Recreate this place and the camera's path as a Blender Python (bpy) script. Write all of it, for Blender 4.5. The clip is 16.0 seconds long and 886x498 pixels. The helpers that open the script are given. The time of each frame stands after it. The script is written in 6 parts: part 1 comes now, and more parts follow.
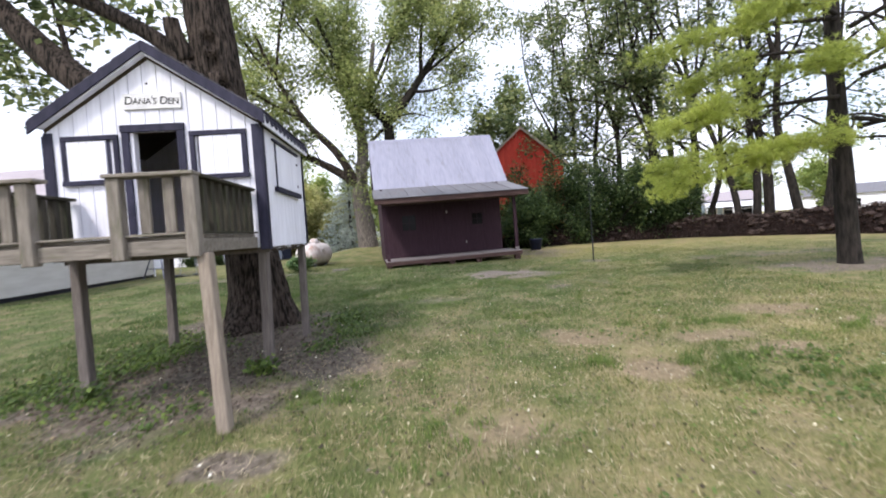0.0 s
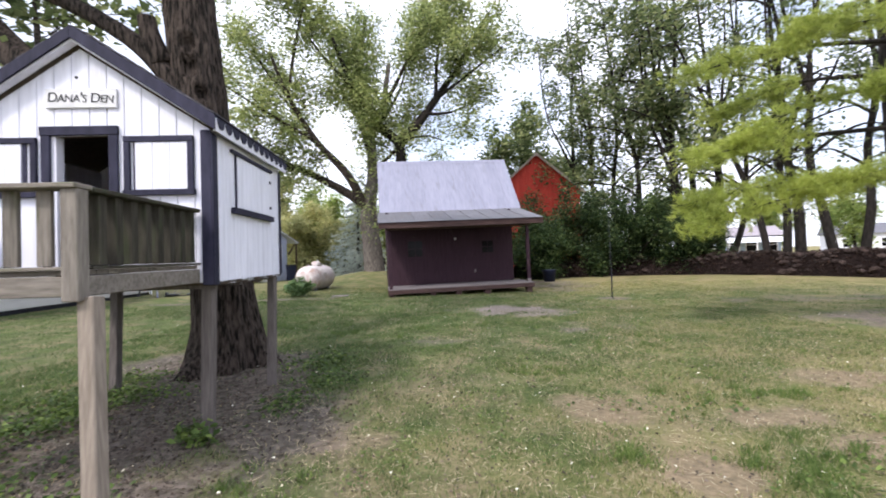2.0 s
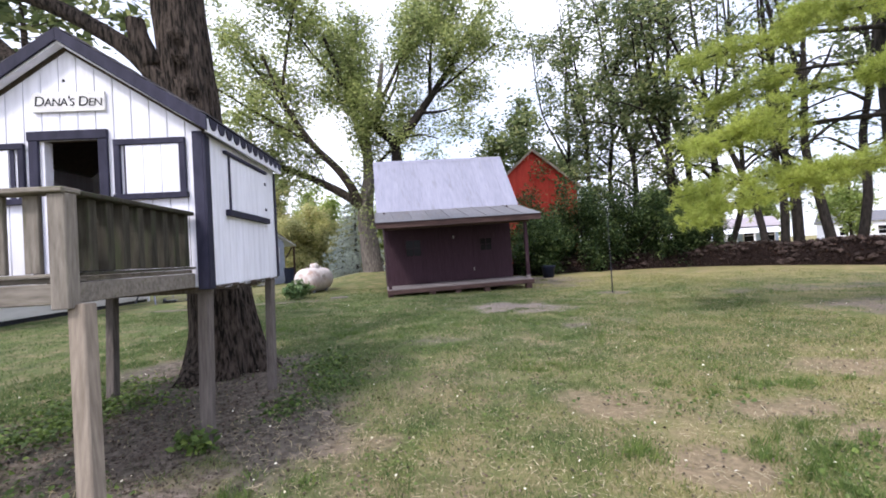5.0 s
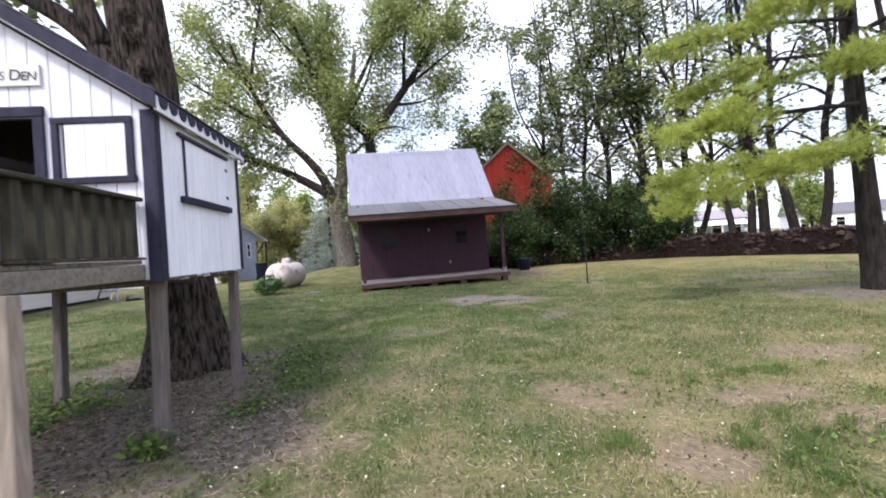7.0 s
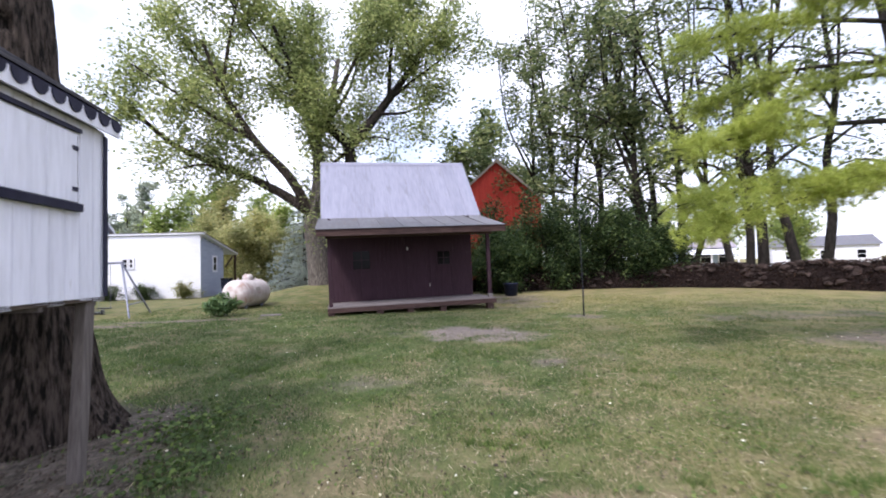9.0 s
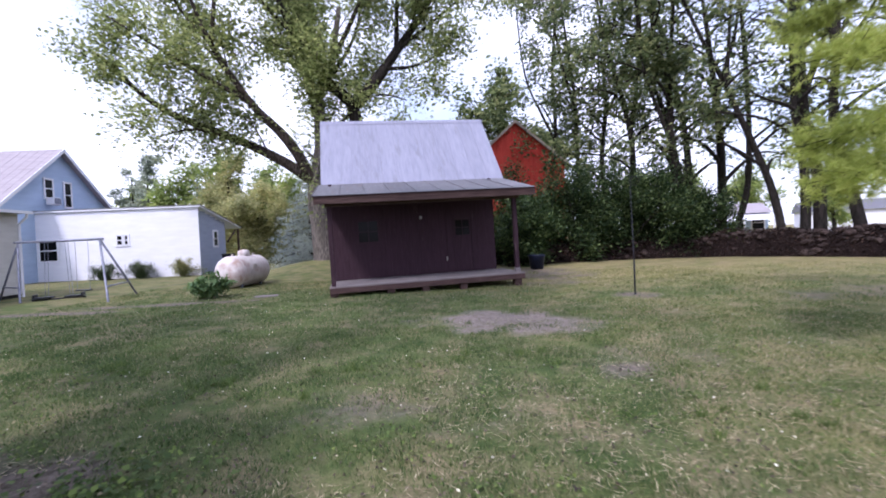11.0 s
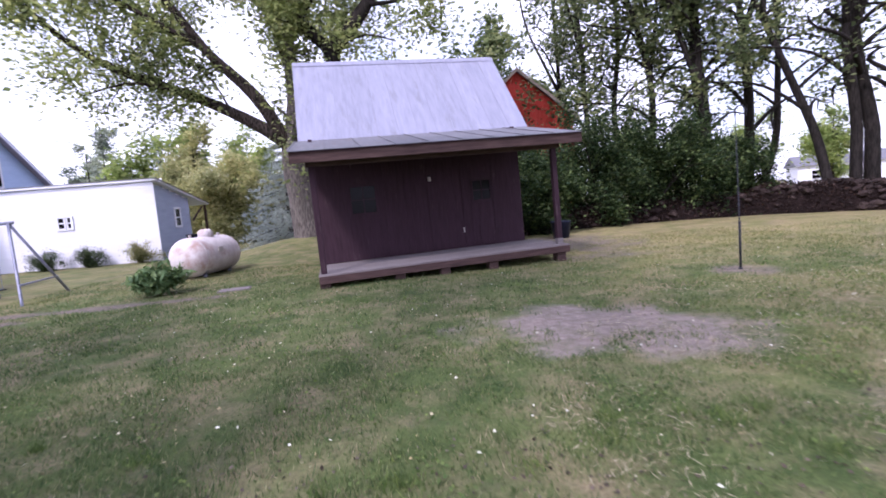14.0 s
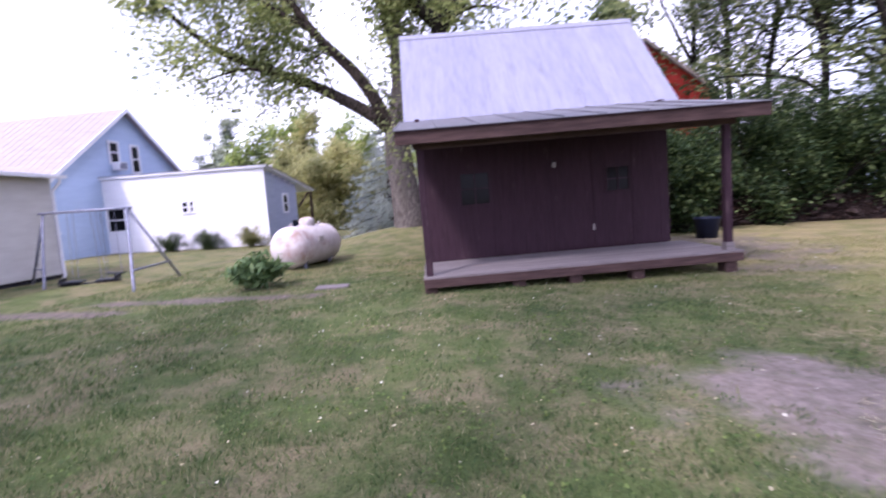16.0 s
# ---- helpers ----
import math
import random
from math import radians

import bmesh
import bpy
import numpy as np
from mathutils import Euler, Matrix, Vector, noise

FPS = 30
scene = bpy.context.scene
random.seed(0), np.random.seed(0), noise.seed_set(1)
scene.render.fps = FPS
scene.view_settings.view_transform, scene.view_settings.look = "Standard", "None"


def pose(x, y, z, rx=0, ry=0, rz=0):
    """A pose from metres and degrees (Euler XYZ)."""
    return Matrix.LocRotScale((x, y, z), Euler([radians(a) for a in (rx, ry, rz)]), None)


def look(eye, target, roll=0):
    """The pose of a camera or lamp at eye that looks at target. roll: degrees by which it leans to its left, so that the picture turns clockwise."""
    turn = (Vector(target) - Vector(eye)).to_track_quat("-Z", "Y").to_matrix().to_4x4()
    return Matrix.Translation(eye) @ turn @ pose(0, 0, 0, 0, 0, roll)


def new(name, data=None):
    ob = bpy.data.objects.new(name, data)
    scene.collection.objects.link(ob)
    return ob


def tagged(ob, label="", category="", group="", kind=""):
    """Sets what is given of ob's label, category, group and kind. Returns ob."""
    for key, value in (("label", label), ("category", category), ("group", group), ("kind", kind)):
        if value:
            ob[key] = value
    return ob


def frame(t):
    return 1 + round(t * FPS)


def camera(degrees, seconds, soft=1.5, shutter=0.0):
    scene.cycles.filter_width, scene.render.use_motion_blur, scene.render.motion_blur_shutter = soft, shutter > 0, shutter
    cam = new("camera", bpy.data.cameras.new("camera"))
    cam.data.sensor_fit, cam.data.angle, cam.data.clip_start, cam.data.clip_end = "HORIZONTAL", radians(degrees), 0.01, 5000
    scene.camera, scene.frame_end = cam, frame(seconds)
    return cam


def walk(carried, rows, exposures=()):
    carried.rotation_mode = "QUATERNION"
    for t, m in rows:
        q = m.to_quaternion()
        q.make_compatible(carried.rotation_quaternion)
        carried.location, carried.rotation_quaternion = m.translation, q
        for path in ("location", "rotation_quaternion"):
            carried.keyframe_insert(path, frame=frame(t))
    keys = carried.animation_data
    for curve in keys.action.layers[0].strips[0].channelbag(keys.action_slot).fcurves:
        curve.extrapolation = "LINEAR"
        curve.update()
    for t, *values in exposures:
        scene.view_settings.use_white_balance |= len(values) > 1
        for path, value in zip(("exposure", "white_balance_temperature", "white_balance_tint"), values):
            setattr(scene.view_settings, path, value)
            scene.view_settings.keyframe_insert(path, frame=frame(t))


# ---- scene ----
cam = camera(88.0, 16.0, soft=1.8, shutter=0.7)
METRES, EYE, TILT, LEAN, TURN = 9.7, 1.5, 0.0, 0.0, 0.0
ROWS = [
    (0.0, 0.0, 0.0, 0.0, -0.14, -2.2, 3.71),
    (0.5, -0.0005, 0.0446, 0.0025, -0.12, 0.18, 4.23),
    (1.0, 0.0066, 0.0823, 0.0091, 1.67, 1.8, 3.59),
    (1.5, 0.02, 0.1042, 0.0113, 4.33, -1.44, 1.23),
    (2.0, 0.0222, 0.1088, 0.0135, 1.51, 0.84, 1.58),
    (2.5, 0.0217, 0.1108, 0.0131, 0.67, 0.94, 1.57),
    (3.0, 0.022, 0.112, 0.0121, 0.65, 0.34, 2.71),
    (3.5, 0.023, 0.1133, 0.0119, 0.06, -0.06, 2.61),
    (4.0, 0.0224, 0.1147, 0.0119, 0.43, 0.2, 2.64),
    (6.5, 0.0189, 0.121, 0.0121, 1.9, 0.92, 3.6),
    (7.0, 0.0231, 0.1365, 0.0057, -1.68, -0.13, 3.59),
    (7.5, 0.0366, 0.1706, 0.0071, 0.44, -1.63, 3.38),
    (8.0, 0.0415, 0.2151, 0.0073, -4.44, -1.64, 4.9),
    (8.5, 0.0431, 0.2604, 0.0106, -7.9, 0.97, 4.26),
    (9.0, 0.0477, 0.3106, 0.0124, -3.55, 2.22, 1.58),
    (11.5, 0.035, 0.5648, 0.0114, -1.12, -2.84, 3.41),
    (12.0, 0.0251, 0.6123, 0.0105, -1.33, -4.18, 6.44),
    (12.5, 0.0137, 0.6624, 0.0124, -2.65, -4.47, 5.28),
    (13.0, 0.0024, 0.7132, 0.0106, 0.39, -6.68, 4.14),
    (13.5, -0.019, 0.763, 0.011, -1.49, -3.56, 4.4),
    (14.0, -0.0322, 0.8107, 0.0099, -4.38, -5.19, 4.73),
    (14.5, -0.0449, 0.8556, 0.0143, -0.79, -4.96, 1.73),
    (15.0, -0.0639, 0.8976, 0.0172, -0.49, -4.69, 5.27),
    (15.5, -0.0712, 0.9367, 0.0186, 2.55, -3.59, 5.67),
    (16.0, -0.0787, 0.9678, 0.0198, 7.38, -5.8, 3.77),
]
walk(cam, [(t, pose(0, 0, EYE, TILT, LEAN, TURN) @ pose(METRES * x, METRES * y, METRES * z, 90 + pitch, roll, yaw)) for t, x, y, z, yaw, pitch, roll in ROWS],
     exposures=[(0.0, 0.88, 5920, 13), (4.0, 0.92, 5850, 15), (7.0, 0.93, 5800, 16), (9.0, 0.86, 5750, 17), (11.5, 0.71, 5400, 26), (12.5, 0.77, 5450, 28), (14.0, 0.91, 5450, 32), (15.0, 1.07, 5450, 36), (16.0, 1.10, 5450, 36)])

# ---- world and sun ----
SUN_TO = Vector((-0.36, -0.54, 0.76)).normalized()
world = bpy.data.worlds.new("sky")
scene.world = world
world.use_nodes = True
wn, wl = world.node_tree.nodes, world.node_tree.links
sky = wn.new("ShaderNodeTexSky")
sky.sky_type = "NISHITA"
sky.sun_disc = False
sky.sun_elevation = math.asin(SUN_TO.z)
sky.sun_rotation = math.atan2(SUN_TO.x, SUN_TO.y)
sky.air_density, sky.dust_density, sky.ozone_density = 1.0, 4.0, 1.0
# thin bright cloud over most of the sky
wco, wno, wra, wmx = wn.new("ShaderNodeTexCoord"), wn.new("ShaderNodeTexNoise"), wn.new("ShaderNodeValToRGB"), wn.new("ShaderNodeMix")
wno.inputs["Scale"].default_value, wno.inputs["Detail"].default_value = 2.6, 7.0
wra.color_ramp.elements[0].position, wra.color_ramp.elements[0].color = 0.36, (0.35, 0.35, 0.35, 1)
wra.color_ramp.elements[1].position, wra.color_ramp.elements[1].color = 0.56, (0.97, 0.97, 0.97, 1)
wmx.data_type = "RGBA"
wl.new(wco.outputs["Generated"], wno.inputs["Vector"])
wl.new(wno.outputs["Fac"], wra.inputs[0])
wl.new(wra.outputs[0], wmx.inputs[0])
wl.new(sky.outputs[0], wmx.inputs[6])
wmx.inputs[7].default_value = (7.0, 6.9, 7.1, 1)
wl.new(wmx.outputs[2], wn["Background"].inputs[0])
wn["Background"].inputs[1].default_value = 0.15
sun = new("sun", bpy.data.lights.new("sun", "SUN"))
sun.data.energy, sun.data.angle, sun.data.color = 1.85, radians(8.0), (1.0, 0.90, 0.76)
sun.matrix_world = look(SUN_TO * 50, (0, 0, 0))


# ---- materials ----
def nodes(name):
    m = bpy.data.materials.new(name)
    m.use_nodes = True
    t = m.node_tree
    return m, t.nodes, t.links, t.nodes["Principled BSDF"]


def ramp(n, stops):
    r = n.new("ShaderNodeValToRGB")
    e = r.color_ramp.elements
    while len(e) < len(stops):
        e.new(0.5)
    for el, (p, c) in zip(e, stops):
        el.position, el.color = p, (*c, 1)
    return r


def coords(n, l, scale, shift=True):
    """Object coordinates, shifted by the object's random number, and stretched."""
    tc, mp = n.new("ShaderNodeTexCoord"), n.new("ShaderNodeMapping")
    mp.inputs["Scale"].default_value = scale
    l.new(tc.outputs["Object"], mp.inputs["Vector"])
    if shift:
        oi, mul = n.new("ShaderNodeObjectInfo"), n.new("ShaderNodeMath")
        mul.operation = "MULTIPLY"
        mul.inputs[1].default_value = 37.0
        l.new(oi.outputs["Random"], mul.inputs[0])
        l.new(mul.outputs[0], mp.inputs["Location"])
    return mp.outputs[0]


def tex(n, l, vec, scale, detail=5.0, rough=0.6):
    t = n.new("ShaderNodeTexNoise")
    t.inputs["Scale"].default_value, t.inputs["Detail"].default_value, t.inputs["Roughness"].default_value = scale, detail, rough
    l.new(vec, t.inputs["Vector"])
    return t.outputs["Fac"]


def mixed(n, l, fac, a, b, mode="MIX"):
    m = n.new("ShaderNodeMix")
    m.data_type, m.blend_type = "RGBA", mode
    for sock, v in ((m.inputs[0], fac), (m.inputs[6], a), (m.inputs[7], b)):
        if isinstance(v, (int, float)):
            sock.default_value = v
        elif isinstance(v, tuple):
            sock.default_value = (*v, 1)
        else:
            l.new(v, sock)
    return m.outputs[2]


def surf(name, stops, stretch=(1, 1, 1), scale=6.0, rough=0.8, bump=0.3, depth=0.01, stain=None, vary=0.15, metal=0.0, fine=60.0, spec=0.14):
    """A grained surface: noise between the stops, a large stain, a fine bump, and a shade of its own for every object."""
    m, n, l, p = nodes(name)
    v = coords(n, l, stretch)
    a = tex(n, l, v, scale)
    r = ramp(n, stops)
    l.new(a, r.inputs[0])
    col = r.outputs[0]
    if stain:
        c, lo, hi, sc = stain
        v2 = coords(n, l, tuple(0.5 * (q + 1) if q > 1 else q for q in stretch))
        r2 = ramp(n, [(lo, (0, 0, 0)), (hi, (1, 1, 1))])
        l.new(tex(n, l, v2, sc, 6.0, 0.65), r2.inputs[0])
        col = mixed(n, l, r2.outputs[0], col, c)
    if vary:
        oi, mr = n.new("ShaderNodeObjectInfo"), n.new("ShaderNodeMapRange")
        mr.inputs[3].default_value, mr.inputs[4].default_value = 1 - vary, 1 + vary
        l.new(oi.outputs["Random"], mr.inputs[0])
        hs = n.new("ShaderNodeHueSaturation")
        l.new(mr.outputs[0], hs.inputs["Value"])
        l.new(col, hs.inputs["Color"])
        col = hs.outputs[0]
    l.new(col, p.inputs["Base Color"])
    p.inputs["Metallic"].default_value = metal
    p.inputs["Specular IOR Level"].default_value = spec
    rr = n.new("ShaderNodeMapRange")
    rr.inputs[3].default_value, rr.inputs[4].default_value = max(0.05, rough - 0.12), min(1, rough + 0.12)
    l.new(a, rr.inputs[0])
    l.new(rr.outputs[0], p.inputs["Roughness"])
    if bump:
        b = n.new("ShaderNodeBump")
        b.inputs["Strength"].default_value, b.inputs["Distance"].default_value = bump, depth
        l.new(tex(n, l, v, fine, 4.0, 0.7), b.inputs["Height"])
        l.new(b.outputs[0], p.inputs["Normal"])
    return m


def leafy(name, stops, glow=0.35, rough=0.55):
    """Leaves that let light through, every leaf in a shade of its own."""
    m, n, l, p = nodes(name)
    g = n.new("ShaderNodeNewGeometry")
    r = ramp(n, stops)
    l.new(g.outputs["Random Per Island"], r.inputs[0])
    big = tex(n, l, coords(n, l, (1, 1, 1)), 0.35, 2.0)
    rb = ramp(n, [(0.35, (0.75, 0.78, 0.75)), (0.65, (1.15, 1.12, 1.0))])
    l.new(big, rb.inputs[0])
    col = mixed(n, l, 1.0, r.outputs[0], rb.outputs[0], "MULTIPLY")
    l.new(col, p.inputs["Base Color"])
    p.inputs["Roughness"].default_value = rough
    p.inputs["Specular IOR Level"].default_value = 0.25
    tr, mx = n.new("ShaderNodeBsdfTranslucent"), n.new("ShaderNodeMixShader")
    l.new(col, tr.inputs[0])
    mx.inputs[0].default_value = glow
    l.new(p.outputs[0], mx.inputs[1])
    l.new(tr.outputs[0], mx.inputs[2])
    l.new(mx.outputs[0], n["Material Output"].inputs[0])
    return m


WHITE = surf("white_paint", [(0.25, (0.61, 0.615, 0.69)), (0.6, (0.75, 0.755, 0.84))], (6, 6, 0.7), 3.0, 0.6, 0.25, 0.004, ((0.42, 0.40, 0.38), 0.66, 0.80, 5.0), 0.05)
NAVY = surf("navy_paint", [(0.3, (0.017, 0.017, 0.032)), (0.7, (0.038, 0.037, 0.062))], (3, 3, 1), 4.0, 0.6, 0.3, 0.004, ((0.12, 0.115, 0.13), 0.70, 0.85, 6.0), 0.12)
DECK = surf("weathered_deck_wood", [(0.25, (0.10, 0.088, 0.076)), (0.7, (0.25, 0.225, 0.195))], (9, 9, 1.2), 4.0, 0.85, 0.6, 0.006, ((0.10, 0.11, 0.055), 0.56, 0.8, 3.0), 0.2)
DECKX = surf("weathered_deck_board", [(0.25, (0.10, 0.088, 0.076)), (0.7, (0.25, 0.225, 0.195))], (1.2, 9, 9), 4.0, 0.85, 0.6, 0.006, ((0.10, 0.11, 0.055), 0.56, 0.8, 3.0), 0.2)
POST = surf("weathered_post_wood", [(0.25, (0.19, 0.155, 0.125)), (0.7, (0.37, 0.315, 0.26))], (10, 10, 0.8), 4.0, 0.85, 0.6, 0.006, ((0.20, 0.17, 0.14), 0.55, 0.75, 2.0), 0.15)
# green-stained deck wood, darkened to carry the shade on the side rails
RAILSHADE = surf("shaded_rail_wood", [(0.25, (0.016, 0.015, 0.011)), (0.7, (0.066, 0.060, 0.047))], (9, 9, 1.2), 4.0, 0.9, 0.6, 0.006, ((0.045, 0.055, 0.028), 0.5, 0.75, 3.0), 0.2)
SIGN = surf("weathered_white_board", [(0.25, (0.48, 0.48, 0.49)), (0.6, (0.70, 0.70, 0.71))], (1, 6, 6), 5.0, 0.7, 0.3, 0.004, ((0.34, 0.33, 0.31), 0.6, 0.75, 14.0), 0.0)
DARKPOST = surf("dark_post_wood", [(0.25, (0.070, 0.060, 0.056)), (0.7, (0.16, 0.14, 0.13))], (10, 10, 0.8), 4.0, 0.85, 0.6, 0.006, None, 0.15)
INSIDE = surf("bare_inner_wood", [(0.3, (0.05, 0.04, 0.03)), (0.7, (0.09, 0.07, 0.055))], (8, 8, 1), 4.0, 0.9, 0.3, 0.004, None, 0.1)
SHINGLE = surf("dark_shingle", [(0.3, (0.05, 0.05, 0.06)), (0.7, (0.11, 0.105, 0.115))], (1, 1, 1), 14.0, 0.9, 0.7, 0.01, None, 0.2)
BLACK = surf("black_lettering", [(0.3, (0.012, 0.012, 0.015)), (0.7, (0.03, 0.03, 0.035))], (1, 1, 1), 30.0, 0.6, 0.1, 0.002, None, 0.0)
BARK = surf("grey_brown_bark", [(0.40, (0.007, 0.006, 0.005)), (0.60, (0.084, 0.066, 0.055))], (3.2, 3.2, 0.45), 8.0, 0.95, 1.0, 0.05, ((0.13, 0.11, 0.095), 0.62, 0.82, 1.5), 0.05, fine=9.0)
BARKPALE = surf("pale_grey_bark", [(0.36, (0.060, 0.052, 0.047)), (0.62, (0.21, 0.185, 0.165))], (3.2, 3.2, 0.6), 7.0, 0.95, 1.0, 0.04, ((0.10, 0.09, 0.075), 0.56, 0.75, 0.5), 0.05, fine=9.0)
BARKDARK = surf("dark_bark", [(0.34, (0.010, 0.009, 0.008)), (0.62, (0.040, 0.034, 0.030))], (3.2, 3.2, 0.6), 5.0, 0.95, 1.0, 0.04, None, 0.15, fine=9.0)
MAROON = surf("maroon_stained_wood", [(0.25, (0.027, 0.014, 0.020)), (0.7, (0.048, 0.026, 0.036))], (7, 7, 0.8), 3.0, 0.75, 0.4, 0.004, ((0.11, 0.075, 0.08), 0.62, 0.8, 2.0), 0.04)
FASCIA = surf("worn_brown_fascia", [(0.25, (0.036, 0.022, 0.021)), (0.7, (0.095, 0.060, 0.055))], (0.8, 7, 7), 3.0, 0.8, 0.4, 0.004, None, 0.15)
PORCH = surf("grey_porch_board", [(0.25, (0.13, 0.115, 0.115)), (0.7, (0.22, 0.195, 0.195))], (0.8, 9, 9), 3.0, 0.85, 0.4, 0.004, ((0.20, 0.13, 0.11), 0.6, 0.8, 2.0), 0.12)
TIN = surf("dull_galvanised_tin", [(0.25, (0.215, 0.22, 0.285)), (0.7, (0.29, 0.295, 0.37))], (5, 0.7, 0.7), 2.5, 0.55, 0.1, 0.003, ((0.19, 0.19, 0.225), 0.55, 0.75, 1.2), 0.06, metal=0.15)
TINDARK = surf("weathered_porch_tin", [(0.25, (0.12, 0.12, 0.135)), (0.7, (0.21, 0.21, 0.23))], (5, 0.7, 0.7), 2.5, 0.6, 0.1, 0.003, ((0.20, 0.15, 0.13), 0.58, 0.8, 1.2), 0.10, metal=0.3)
RED = surf("red_barn_paint", [(0.25, (0.36, 0.036, 0.024)), (0.7, (0.52, 0.068, 0.046))], (6, 6, 0.6), 3.0, 0.7, 0.3, 0.006, ((0.20, 0.05, 0.035), 0.62, 0.8, 1.2), 0.08)
SIDING = surf("white_lap_siding", [(0.3, (0.72, 0.73, 0.80)), (0.7, (0.79, 0.80, 0.86))], (0.6, 0.6, 3), 2.0, 0.5, 0.1, 0.002, ((0.55, 0.54, 0.52), 0.68, 0.85, 1.0), 0.03)
# lap siding dulled to cream-grey for the wing wall turned from the sun
WINGSHADE = surf("shaded_lap_siding", [(0.3, (0.50, 0.49, 0.47)), (0.7, (0.60, 0.59, 0.57))], (0.6, 0.6, 3), 2.0, 0.5, 0.1, 0.002, ((0.40, 0.39, 0.36), 0.66, 0.85, 1.0), 0.03)
BLUESIDE = surf("pale_blue_siding", [(0.3, (0.40, 0.51, 0.70)), (0.7, (0.48, 0.59, 0.78))], (0.6, 0.6, 3), 2.0, 0.5, 0.1, 0.002, None, 0.03)
# white siding of the annex's shaded side, with the blue shade in its colour
SHADESIDE = surf("shaded_white_siding", [(0.3, (0.33, 0.37, 0.50)), (0.7, (0.41, 0.45, 0.58))], (0.6, 0.6, 3), 2.0, 0.5, 0.1, 0.002, ((0.30, 0.31, 0.38), 0.6, 0.8, 1.5), 0.03)
ROOFRED = surf("faded_ribbed_roof", [(0.3, (0.28, 0.25, 0.27)), (0.7, (0.37, 0.335, 0.36))], (0.5, 3, 3), 2.0, 0.5, 0.1, 0.002, ((0.36, 0.24, 0.21), 0.6, 0.8, 0.5), 0.05)
TANK = surf("chalky_white_tank_paint", [(0.3, (0.50, 0.455, 0.45)), (0.7, (0.66, 0.62, 0.61))], (1, 1, 1), 5.0, 0.6, 0.3, 0.004, ((0.36, 0.24, 0.20), 0.50, 0.68, 1.6), 0.0)
STEEL = surf("grey_painted_steel", [(0.3, (0.14, 0.15, 0.20)), (0.7, (0.28, 0.29, 0.36))], (1, 1, 1), 8.0, 0.45, 0.15, 0.002, ((0.16, 0.09, 0.06), 0.62, 0.75, 5.0), 0.1, metal=0.4)
PLASTIC = surf("black_plastic", [(0.3, (0.012, 0.013, 0.018)), (0.7, (0.03, 0.032, 0.042))], (1, 1, 1), 8.0, 0.4, 0.05, 0.001, None, 0.1)
BLUEPLASTIC = surf("dark_blue_plastic", [(0.3, (0.008, 0.010, 0.022)), (0.7, (0.015, 0.02, 0.04))], (1, 1, 1), 8.0, 0.45, 0.05, 0.001, None, 0.1)
STONE = surf("brown_field_stone", [(0.25, (0.014, 0.010, 0.009)), (0.7, (0.070, 0.050, 0.045))], (1, 1, 1), 5.0, 0.95, 0.8, 0.02, ((0.06, 0.05, 0.03), 0.55, 0.75, 3.0), 0.35)
SLAB = surf("pale_concrete", [(0.25, (0.30, 0.27, 0.25)), (0.7, (0.45, 0.42, 0.39))], (1, 1, 1), 6.0, 0.9, 0.4, 0.006, None, 0.1)
DEBRIS = surf("dry_brush_and_soil", [(0.25, (0.006, 0.004, 0.004)), (0.7, (0.024, 0.015, 0.013))], (1, 1, 1), 7.0, 0.95, 1.0, 0.05, None, 0.1, fine=20.0)
def dry_and_sunlit(n, l):
    """How dry the lawn is: lush and green to the west, thin and strawy to the east and near the start. The north term
    also paints in the sunlit lawn by the annex.
    """
    tc, sep = n.new("ShaderNodeTexCoord"), n.new("ShaderNodeSeparateXYZ")
    l.new(tc.outputs["Object"], sep.inputs[0])
    east, south, tot, off = n.new("ShaderNodeMapRange"), n.new("ShaderNodeMapRange"), n.new("ShaderNodeMath"), n.new("ShaderNodeMath")
    north, more = n.new("ShaderNodeMapRange"), n.new("ShaderNodeMath")
    for node, lo, hi, a, b in ((east, -2.0, 4.6, 0.0, 0.75), (south, 2.5, 8.8, 0.45, -0.28), (north, 15.5, 18.5, 0.0, 0.7)):
        for k, q in enumerate((lo, hi, a, b)):
            node.inputs[k + 1].default_value = q
    l.new(sep.outputs[0], east.inputs[0])
    l.new(sep.outputs[1], south.inputs[0])
    l.new(east.outputs[0], tot.inputs[0])
    l.new(south.outputs[0], tot.inputs[1])
    l.new(sep.outputs[1], north.inputs[0])
    l.new(tot.outputs[0], more.inputs[0])
    l.new(north.outputs[0], more.inputs[1])
    l.new(more.outputs[0], off.inputs[0])
    mp = n.new("ShaderNodeMapping")
    l.new(tc.outputs["Object"], mp.inputs[0])
    r = ramp(n, [(0.36, (-0.35, -0.35, -0.35)), (0.64, (0.35, 0.35, 0.35))])
    r.color_ramp.elements[0].color = (0.0, 0.0, 0.0, 1)
    r.color_ramp.elements[1].color = (0.6, 0.6, 0.6, 1)
    l.new(tex(n, l, mp.outputs[0], 0.8, 6.0, 0.65), r.inputs[0])
    off.operation = "ADD"
    l.new(r.outputs[0], off.inputs[1])
    fin = n.new("ShaderNodeMapRange")
    fin.inputs[1].default_value, fin.inputs[2].default_value = 0.42, 1.5
    l.new(off.outputs[0], fin.inputs[0])
    return fin.outputs[0]


